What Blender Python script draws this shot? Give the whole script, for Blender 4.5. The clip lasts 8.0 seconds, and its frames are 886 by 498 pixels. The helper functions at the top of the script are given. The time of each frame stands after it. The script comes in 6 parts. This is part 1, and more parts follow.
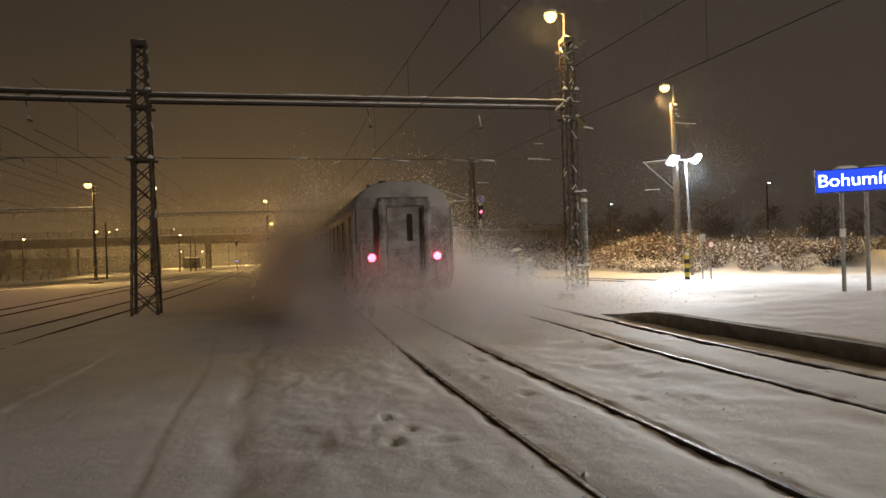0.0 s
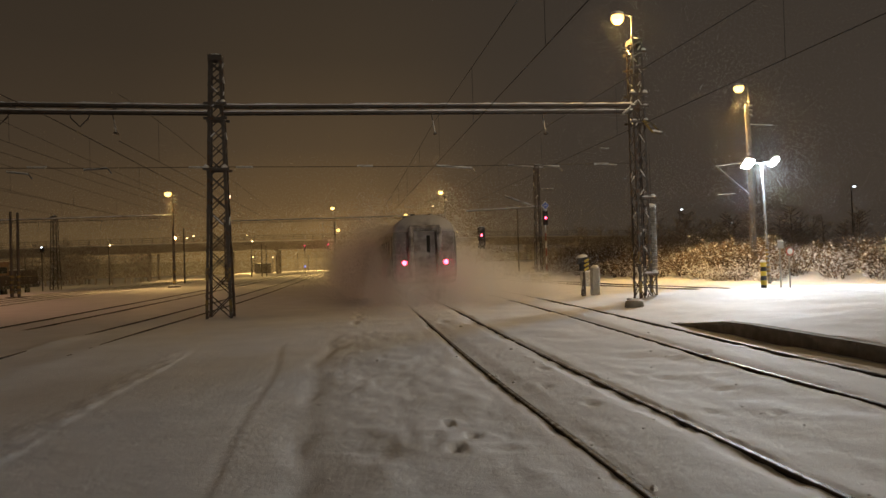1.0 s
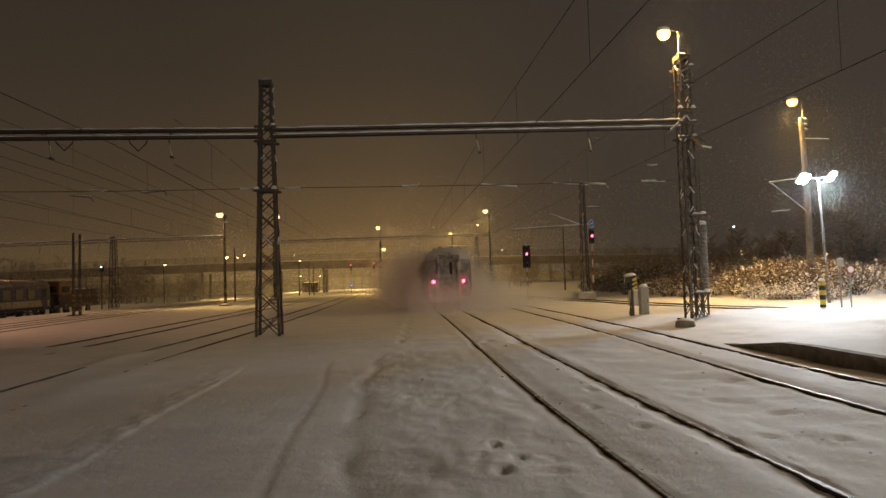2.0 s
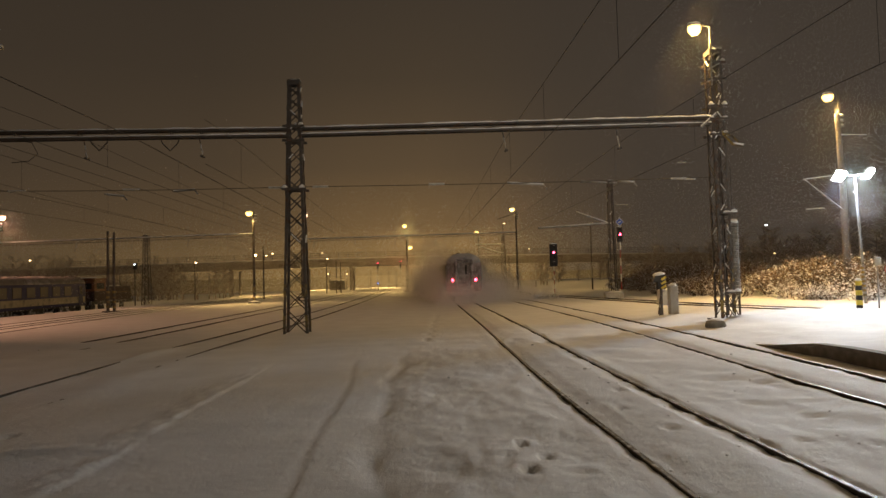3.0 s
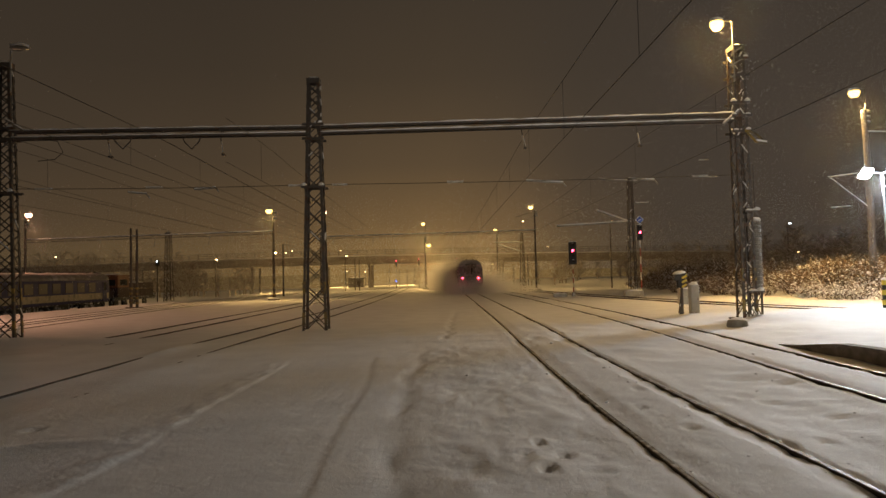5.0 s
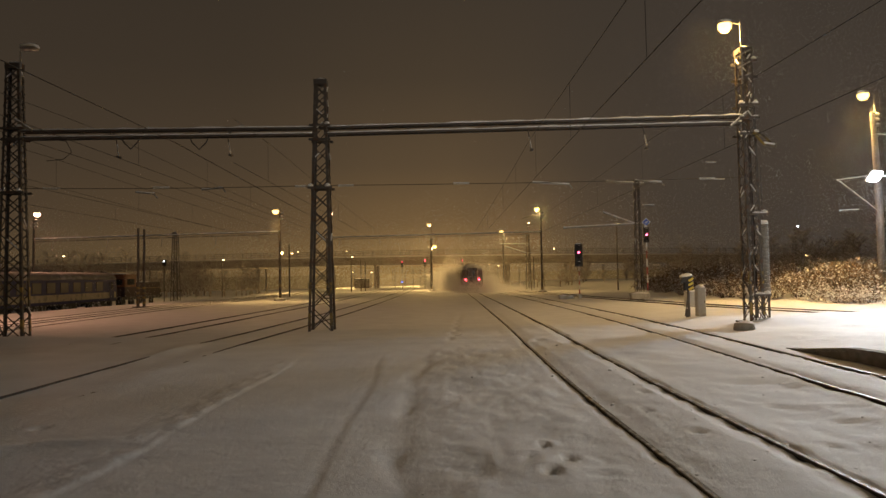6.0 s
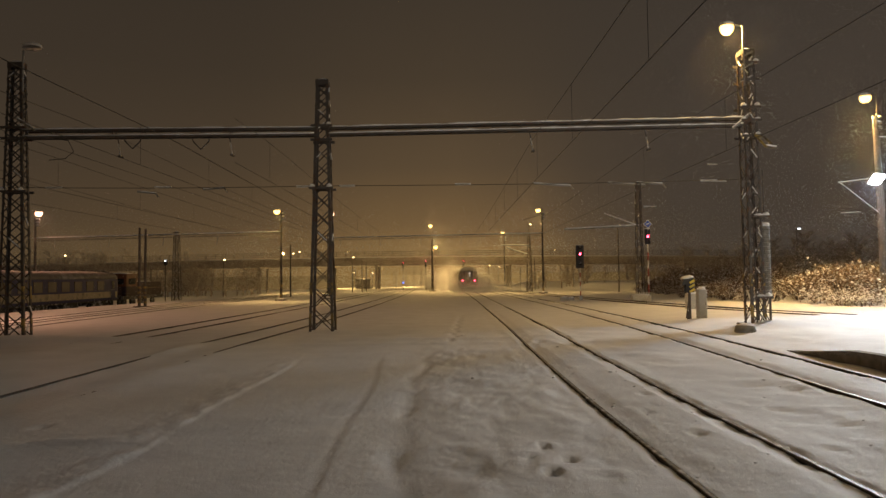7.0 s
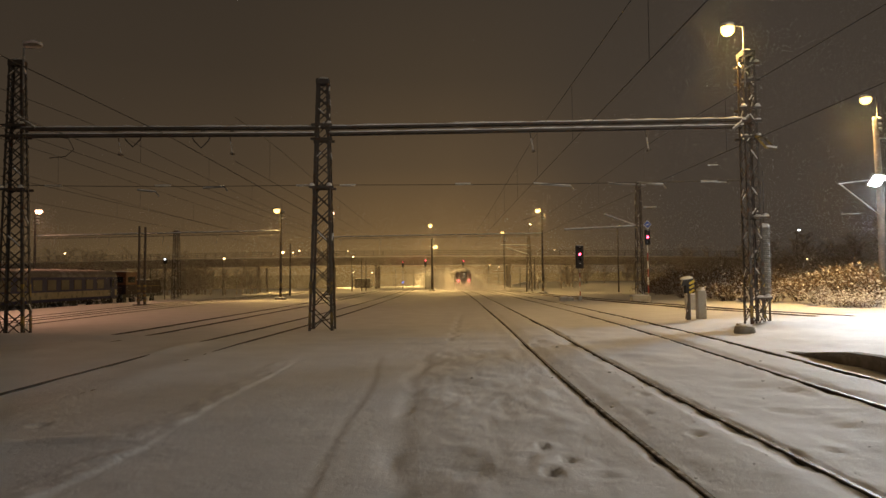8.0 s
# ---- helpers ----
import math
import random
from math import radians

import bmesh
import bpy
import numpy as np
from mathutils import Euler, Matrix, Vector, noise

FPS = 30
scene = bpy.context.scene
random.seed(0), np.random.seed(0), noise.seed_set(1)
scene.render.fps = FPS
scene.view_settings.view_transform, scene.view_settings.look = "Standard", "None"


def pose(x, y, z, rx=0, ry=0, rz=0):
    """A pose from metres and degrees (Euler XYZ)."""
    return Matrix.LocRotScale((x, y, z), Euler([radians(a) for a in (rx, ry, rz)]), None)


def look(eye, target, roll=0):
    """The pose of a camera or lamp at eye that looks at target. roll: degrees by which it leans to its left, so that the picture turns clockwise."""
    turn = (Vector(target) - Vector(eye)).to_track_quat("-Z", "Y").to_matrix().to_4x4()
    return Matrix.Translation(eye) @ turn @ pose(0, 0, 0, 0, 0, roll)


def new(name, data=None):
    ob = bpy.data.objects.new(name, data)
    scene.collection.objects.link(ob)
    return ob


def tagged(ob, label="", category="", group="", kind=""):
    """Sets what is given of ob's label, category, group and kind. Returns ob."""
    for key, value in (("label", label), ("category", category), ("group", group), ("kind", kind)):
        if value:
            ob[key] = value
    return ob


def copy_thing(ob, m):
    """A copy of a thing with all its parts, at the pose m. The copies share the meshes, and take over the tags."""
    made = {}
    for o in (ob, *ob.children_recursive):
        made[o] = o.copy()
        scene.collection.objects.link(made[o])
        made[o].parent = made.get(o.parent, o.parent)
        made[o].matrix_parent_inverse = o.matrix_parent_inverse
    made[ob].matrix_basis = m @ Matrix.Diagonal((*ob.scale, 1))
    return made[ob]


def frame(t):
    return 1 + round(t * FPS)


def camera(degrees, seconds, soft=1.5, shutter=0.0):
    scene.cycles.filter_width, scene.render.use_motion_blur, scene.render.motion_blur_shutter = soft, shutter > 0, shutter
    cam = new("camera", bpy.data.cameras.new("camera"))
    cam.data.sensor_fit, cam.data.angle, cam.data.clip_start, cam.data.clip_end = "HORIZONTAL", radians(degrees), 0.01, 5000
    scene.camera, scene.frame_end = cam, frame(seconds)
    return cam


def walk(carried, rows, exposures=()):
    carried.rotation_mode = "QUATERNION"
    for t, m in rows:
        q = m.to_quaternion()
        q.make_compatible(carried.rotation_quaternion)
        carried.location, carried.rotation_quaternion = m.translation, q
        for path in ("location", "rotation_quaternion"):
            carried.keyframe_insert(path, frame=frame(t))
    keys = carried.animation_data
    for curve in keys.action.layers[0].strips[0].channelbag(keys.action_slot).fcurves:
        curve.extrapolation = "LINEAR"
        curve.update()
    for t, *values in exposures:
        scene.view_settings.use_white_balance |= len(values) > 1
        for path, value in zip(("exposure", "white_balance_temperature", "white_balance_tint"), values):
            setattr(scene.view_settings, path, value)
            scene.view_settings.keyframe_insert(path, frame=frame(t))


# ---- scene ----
# ---------------------------------------------------------------- camera
cam = camera(69.8, 8.0, soft=1.5)
EYE = (0.0, 0.0, 2.0)
PATH = [(0.0, -14.40, -0.10, 1.80), (0.5, -11.36, 0.22, 1.65), (1.0, -8.64, 0.64, 1.66), (1.5, -6.57, 2.45, 1.80),
        (2.0, -4.60, 2.46, 1.74), (2.5, -3.10, 2.42, 1.63), (3.0, -2.23, 2.38, 1.54), (3.5, -1.80, 2.30, 1.60), (4.0, -1.42, 2.22, 1.55),
        (4.5, -0.98, 2.19, 1.46), (5.0, -0.58, 2.22, 1.33), (5.5, -0.25, 2.29, 1.17), (6.0, -0.06, 2.35, 1.01), (6.5, 0.01, 2.42, 0.80),
        (7.0, 0.03, 2.43, 0.75), (7.5, -0.20, 2.46, 0.64), (8.0, 0.0, 2.40, 0.50)]
walk(cam, [(t, pose(*EYE, 90 + p, r, y)) for t, y, p, r in PATH], [(0.0, -0.02), (0.5, -0.12), (1.0, -0.18), (1.5, -0.18), (2.6, 0.05), (8.0, 0.05)])

# ---------------------------------------------------------------- night sky lit by the town
SKY = 1.05
world = bpy.data.worlds.new("night_sky")
scene.world = world
world.use_nodes = True
nt = world.node_tree
nt.nodes.clear()


def wn(kind, **kw):
    n = nt.nodes.new(kind)
    for k, v in kw.items():
        n.inputs[k].default_value = v
    return n


tc = wn("ShaderNodeTexCoord")
sep = wn("ShaderNodeSeparateXYZ")
nt.links.new(tc.outputs["Generated"], sep.inputs[0])
def ramp(source, stops):
    n = nt.nodes.new("ShaderNodeValToRGB")
    nt.links.new(source, n.inputs[0])
    e = n.color_ramp.elements
    e[0].position, e[0].color = stops[0][0], (*stops[0][1], 1)
    e[1].position, e[1].color = stops[-1][0], (*stops[-1][1], 1)
    for p, c in stops[1:-1]:
        e.new(p).color = (*c, 1)
    return n.outputs[0]


def blend(a, b, how):
    m = nt.nodes.new("ShaderNodeMix")
    m.data_type, m.blend_type = "RGBA", how
    m.inputs[0].default_value = 1
    nt.links.new(a, m.inputs[6])
    nt.links.new(b, m.inputs[7])
    return m.outputs[2]


# an even cloud ceiling, and the ochre glow of the town low in the north
half = nt.nodes.new("ShaderNodeMath")
half.operation, half.inputs[1].default_value, half.inputs[2].default_value = "MULTIPLY_ADD", 0.5, 0.5
nt.links.new(sep.outputs["X"], half.inputs[0])
over = ramp(half.outputs[0], [(0.0, (0.80, 0.78, 0.76)), (0.35, (0.86, 0.85, 0.84)), (0.5, (0.98, 0.98, 0.98)), (0.7, (1.12, 1.14, 1.18)), (1.0, (1.2, 1.25, 1.35))])
ceiling = ramp(sep.outputs["Z"], [(0.0, (0.044, 0.033, 0.0235)), (0.2, (0.0445, 0.0335, 0.024)), (0.5, (0.037, 0.0285, 0.021)), (0.75, (0.025, 0.020, 0.0155)), (1.0, (0.018, 0.015, 0.012))])
town = ramp(sep.outputs["Z"], [(0.0, (0.25, 0.145, 0.036)), (0.03, (0.19, 0.108, 0.028)), (0.08, (0.11, 0.060, 0.016)), (0.17, (0.048, 0.027, 0.008)), (0.30, (0.016, 0.009, 0.002)), (0.5, (0.0, 0.0, 0.0))])
west_east = ramp(half.outputs[0], [(0.2, (0.24, 0.24, 0.24)), (0.36, (0.52, 0.52, 0.52)), (0.45, (0.93, 0.93, 0.93)), (0.51, (1, 1, 1)), (0.56, (0.75, 0.75, 0.75)), (0.61, (0.3, 0.3, 0.3)), (0.67, (0.05, 0.05, 0.05)), (0.75, (0.0, 0.0, 0.0))])
bg = wn("ShaderNodeBackground", Strength=SKY)
nt.links.new(blend(blend(ceiling, over, "MULTIPLY"), blend(town, west_east, "MULTIPLY"), "ADD"), bg.inputs["Color"])
out = nt.nodes.new("ShaderNodeOutputWorld")
nt.links.new(bg.outputs[0], out.inputs[0])

SODIUM = (1.0, 0.60, 0.19)
AMBER = (1.0, 0.47, 0.27)
LED = (0.80, 0.90, 1.0)


def lamp_light(place, watts, colour, size=0.25, aim=None, cone=120):
    data = bpy.data.lights.new("lamp_light", "SPOT" if aim else "POINT")
    data.energy, data.color, data.shadow_soft_size = watts, colour, size
    ob = new("lamp_light", data)
    ob.location = place
    if aim:
        data.spot_size, data.spot_blend = radians(cone), 0.85
        ob.matrix_basis = look(place, aim)
    return ob


# each of these burns in a lantern that is built further down
lamp_light((11.0, 24.0, 11.0), 1050, SODIUM)
lamp_light((26.75, 39.6, 12.5), 13000, SODIUM, 0.25, (25.0, 36.5, 0), 150)
lamp_light((23.0, 33.1, 6.4), 11800, LED, 1.2, (16.5, 17, 0), 92)
lamp_light((23.95, 32.4, 6.4), 2200, LED, 0.9, (21.0, 22, 0), 112)
lamp_light((23.4, 32.6, 6.3), 1100, LED)
lamp_light((-17.4, 66.2, 8.7), 3600, SODIUM, 0.25, (-15.5, 60.0, 0), 140)
lamp_light((-41.7, 65.4, 8.7), 4200, AMBER, 0.25, (-33, 54, 0), 140)
lamp_light((-29.7, 31.3, 8.2), 4600, AMBER, 0.25, (-21, 37, 0), 120)
lamp_light((12.9, 86.4, 10.2), 3400, SODIUM)
lamp_light((-2.2, 113.1, 10.5), 2800, SODIUM)
lamp_light((-1.2, 113.2, 6.7), 3200, SODIUM)
lamp_light((11.8, 126.0, 10.0), 4000, SODIUM)
# added fill light for the foreground, on an assumed unseen mast behind the viewer
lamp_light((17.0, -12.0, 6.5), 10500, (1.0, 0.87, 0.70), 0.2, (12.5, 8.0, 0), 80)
# yard lamps in the west and beyond the bridge
lamp_light((-28.2, 111.6, 6.3), 4500, SODIUM)
lamp_light((-52.4, 111.6, 8.2), 500, SODIUM)
lamp_light((-25.0, 176.0, 4.0), 9500, SODIUM)
# added light with no lantern, brightens the dark snow beyond the bridge
lamp_light((-8.0, 200.0, 5.0), 16000, SODIUM)
lamp_light((12.4, 170.0, 5.0), 4000, SODIUM)

# ---------------------------------------------------------------- materials


def material(name, base, rough=0.6, metal=0.0, var=0.15, scale=6.0, bump=0.0, bump_scale=40.0, second=None, second_amount=0.5, second_scale=1.5, spec=0.5):
    m = bpy.data.materials.new(name)
    m.use_nodes = True
    t = m.node_tree
    b = t.nodes["Principled BSDF"]
    b.inputs["Roughness"].default_value, b.inputs["Metallic"].default_value = rough, metal
    b.inputs["Specular IOR Level"].default_value = spec
    co = t.nodes.new("ShaderNodeTexCoord")
    n1 = t.nodes.new("ShaderNodeTexNoise")
    n1.inputs["Scale"].default_value, n1.inputs["Detail"].default_value = scale, 6
    t.links.new(co.outputs["Object"], n1.inputs["Vector"])
    r = t.nodes.new("ShaderNodeValToRGB")
    r.color_ramp.elements[0].position, r.color_ramp.elements[1].position = 0.3, 0.7
    r.color_ramp.elements[0].color = (*[c * (1 - var) for c in base], 1)
    r.color_ramp.elements[1].color = (*[min(1, c * (1 + var)) for c in base], 1)
    t.links.new(n1.outputs["Fac"], r.inputs[0])
    col = r.outputs[0]
    if second:
        n2 = t.nodes.new("ShaderNodeTexNoise")
        n2.inputs["Scale"].default_value, n2.inputs["Detail"].default_value = second_scale, 8
        t.links.new(co.outputs["Object"], n2.inputs["Vector"])
        r2 = t.nodes.new("ShaderNodeValToRGB")
        r2.color_ramp.elements[0].position, r2.color_ramp.elements[1].position = 0.62 - 0.25 * second_amount, 0.70 - 0.1 * second_amount
        t.links.new(n2.outputs["Fac"], r2.inputs[0])
        mx = t.nodes.new("ShaderNodeMix")
        mx.data_type = "RGBA"
        t.links.new(r2.outputs[0], mx.inputs[0])
        t.links.new(col, mx.inputs[6])
        mx.inputs[7].default_value = (*second, 1)
        col = mx.outputs[2]
    t.links.new(col, b.inputs["Base Color"])
    if bump:
        n3 = t.nodes.new("ShaderNodeTexNoise")
        n3.inputs["Scale"].default_value, n3.inputs["Detail"].default_value = bump_scale, 5
        t.links.new(co.outputs["Object"], n3.inputs["Vector"])
        bp = t.nodes.new("ShaderNodeBump")
        bp.inputs["Strength"].default_value, bp.inputs["Distance"].default_value = bump, 0.02
        t.links.new(n3.outputs["Fac"], bp.inputs["Height"])
        t.links.new(bp.outputs[0], b.inputs["Normal"])
    return m


def glow(name, colour, strength):
    m = bpy.data.materials.new(name)
    m.use_nodes = True
    b = m.node_tree.nodes["Principled BSDF"]
    b.inputs["Base Color"].default_value = (*[0.5 * c for c in colour], 1)
    b.inputs["Emission Color"].default_value = (*colour, 1)
    b.inputs["Emission Strength"].default_value = strength
    return m


SNOW = material("snow", (0.80, 0.81, 0.83), 0.75, var=0.06, scale=0.9, bump=0.26, bump_scale=75)
for node in SNOW.node_tree.nodes:
    # a crust of many grain sizes
    if node.type == "TEX_NOISE" and node.inputs["Scale"].default_value > 20:
        node.inputs["Scale"].default_value, node.inputs["Detail"].default_value, node.inputs["Roughness"].default_value = 7.0, 10.0, 0.72
    if node.type == "BUMP":
        node.inputs["Strength"].default_value, node.inputs["Distance"].default_value = 0.45, 0.045
SNOW_CAP = material("settled_snow", (0.82, 0.83, 0.85), 0.8, var=0.03, scale=5, bump=0.3, bump_scale=30)
STEEL = material("dark_painted_steel", (0.07, 0.063, 0.058), 0.6, var=0.3, scale=9, second=(0.09, 0.045, 0.025), second_amount=0.3, second_scale=5, bump=0.1)
GALV = material("galvanised_steel", (0.30, 0.30, 0.30), 0.5, 0.5, var=0.2, scale=8, second=(0.2, 0.19, 0.17), second_amount=0.5)
RUST = material("rusty_rail_steel", (0.036, 0.030, 0.026), 0.7, var=0.3, scale=14, second=(0.07, 0.045, 0.032), second_amount=0.3)
RAILHEAD = material("worn_rail_head", (0.075, 0.073, 0.07), 0.55, 0.0, var=0.25, scale=9, second=(0.45, 0.45, 0.46), second_amount=0.5, second_scale=6)
YELLOW = material("yellow_warning_paint", (0.30, 0.21, 0.05), 0.6, var=0.2, scale=8, second=(0.09, 0.075, 0.05), second_amount=0.9, second_scale=4)
STRIPE = material("fresh_yellow_paint", (0.60, 0.46, 0.05), 0.5, var=0.12, scale=6, second=(0.35, 0.27, 0.08), second_amount=0.3)
BLACK = material("black_warning_paint", (0.02, 0.02, 0.02), 0.5, var=0.2)
CONCRETE = material("weathered_concrete", (0.24, 0.23, 0.21), 0.85, var=0.18, scale=5, second=(0.13, 0.12, 0.10), second_amount=0.5, bump=0.3)
DARK_CONCRETE = material("damp_platform_concrete", (0.24, 0.22, 0.19), 0.85, var=0.3, scale=4, second=(0.14, 0.125, 0.11), second_amount=0.35, bump=0.4)
POLE = material("pale_pole_concrete", (0.17, 0.15, 0.13), 0.8, var=0.15, scale=4, second=(0.13, 0.11, 0.095), second_amount=0.4)
WIRE = material("copper_wire_tarnished", (0.035, 0.032, 0.028), 0.6, 0.3, var=0.2)
CERAMIC = material("frosted_insulator", (0.5, 0.49, 0.47), 0.4, var=0.1)
GREYBOX = material("grey_cabinet_paint", (0.40, 0.40, 0.37), 0.5, var=0.1, scale=5, second=(0.27, 0.25, 0.21), second_amount=0.3)
WHITE = material("white_paint", (0.75, 0.74, 0.72), 0.5, var=0.06, second=(0.5, 0.46, 0.4), second_amount=0.3)
REDPAINT = material("red_paint", (0.30, 0.045, 0.03), 0.5, var=0.1)
SIGNAL_BLACK = material("matt_black_signal_paint", (0.018, 0.018, 0.02), 0.7, var=0.2)
BLUE = material("blue_sign_enamel", (0.02, 0.06, 0.42), 0.35, var=0.05)
DARKGLASS = material("dark_signal_glass", (0.012, 0.010, 0.010), 0.15, var=0.1)
COACH = material("coach_paint_dirty_green_grey", (0.13, 0.125, 0.11), 0.5, var=0.15, scale=2, second=(0.35, 0.35, 0.36), second_amount=0.35, second_scale=1.2, bump=0.1)
COACH_END = material("coach_end_snow_dusted", (0.18, 0.165, 0.165), 0.7, var=0.25, scale=3, second=(0.38, 0.37, 0.38), second_amount=0.75, second_scale=1.6, bump=0.3)
COACH_ROOF = material("coach_roof_snowy", (0.38, 0.38, 0.39), 0.8, var=0.1, scale=1.5, second=(0.16, 0.16, 0.17), second_amount=0.35, second_scale=1.0, bump=0.2)
RUBBER = material("snow_crusted_rubber", (0.13, 0.12, 0.12), 0.8, var=0.3, scale=3, second=(0.36, 0.35, 0.36), second_amount=0.75, second_scale=2)
UNDER = material("dark_running_gear", (0.03, 0.028, 0.025), 0.8, var=0.3, scale=4, second=(0.4, 0.4, 0.41), second_amount=0.35, second_scale=3)
# paler than WINDOW: the sky's reflection is put into the base colour
REFLECTION_GLASS = material("carriage_glass_painted_reflection", (0.085, 0.08, 0.07), 0.5, var=0.35, scale=0.6, spec=0.3)
# darker copy of the coach roof: its lack of lamplight is in the colour
SHADED_ROOF = material("shaded_grey_roof_thin_snow", (0.16, 0.15, 0.14), 0.8, var=0.15, scale=1.2, second=(0.3, 0.3, 0.3), second_amount=0.4, second_scale=0.8)
WINDOW = material("unlit_window_glass", (0.02, 0.022, 0.025), 0.12, var=0.1)
CREAM = material("cream_coach_paint", (0.27, 0.24, 0.175), 0.6, var=0.15, scale=2, second=(0.11, 0.10, 0.08), second_amount=0.3)
NAVY = material("navy_coach_paint", (0.032, 0.034, 0.095), 0.6, var=0.2, scale=2, spec=0.2)
ORANGE = material("orange_locomotive_paint", (0.15, 0.06, 0.03), 0.6, var=0.12, scale=2, second=(0.2, 0.10, 0.06), second_amount=0.35, spec=0.2)
DARKRED = material("dark_red_locomotive_paint", (0.05, 0.032, 0.036), 0.7, var=0.2, scale=2, spec=0.15)
LEAF = material("dry_brown_leaves", (0.23, 0.155, 0.095), 0.7, var=0.4, scale=3)
TWIG = material("bare_twigs", (0.06, 0.042, 0.028), 0.8, var=0.3, scale=6)
# far wood and bridge colours are paled to stand in for haze
WOOD_FAR = material("frosted_wood_paled_for_haze", (0.24, 0.20, 0.16), 0.9, var=0.3, scale=1, second=(0.6, 0.59, 0.58), second_amount=0.6, second_scale=2.5)
BRIDGE = material("bridge_concrete", (0.36, 0.33, 0.29), 0.85, var=0.15, scale=0.4, second=(0.24, 0.21, 0.18), second_amount=0.4, second_scale=0.25)
POWDER = bpy.data.materials.new("blown_powder_snow")
POWDER.use_nodes = True
pt = POWDER.node_tree
pt.nodes.remove(pt.nodes["Principled BSDF"])
pd, ptr, pmix = pt.nodes.new("ShaderNodeBsdfDiffuse"), pt.nodes.new("ShaderNodeBsdfTranslucent"), pt.nodes.new("ShaderNodeMixShader")
pd.inputs[0].default_value = ptr.inputs[0].default_value = (0.93, 0.93, 0.95, 1)
pt.links.new(pd.outputs[0], pmix.inputs[1])
pt.links.new(ptr.outputs[0], pmix.inputs[2])
pt.links.new(pmix.outputs[0], pt.nodes["Material Output"].inputs[0])
LENS_SODIUM = glow("sodium_lantern_glass", (1.0, 0.62, 0.17), 5)
LENS_AMBER = glow("amber_lantern_glass", (1.0, 0.50, 0.30), 10)
LENS_LED = glow("led_panel", (0.88, 0.95, 1.0), 70)
RED_ON = glow("red_signal_light", (1.0, 0.045, 0.10), 20)
TAIL_ON = glow("red_tail_light", (1.0, 0.035, 0.07), 32)
BLUE_ON = glow("blue_shunting_light", (0.12, 0.2, 1.0), 4)
SIGN_FACE = glow("lit_sign_letters", (0.75, 0.9, 1.0), 4.5)
SIGN_BLUE = glow("backlit_blue_sign_face", (0.02, 0.07, 0.8), 1.1)
FAR_LAMP = glow("distant_lamp", (1.0, 0.66, 0.30), 10)
FAR_WHITE = glow("distant_white_lamp", (0.85, 0.93, 1.0), 5)

# ---------------------------------------------------------------- mesh tools


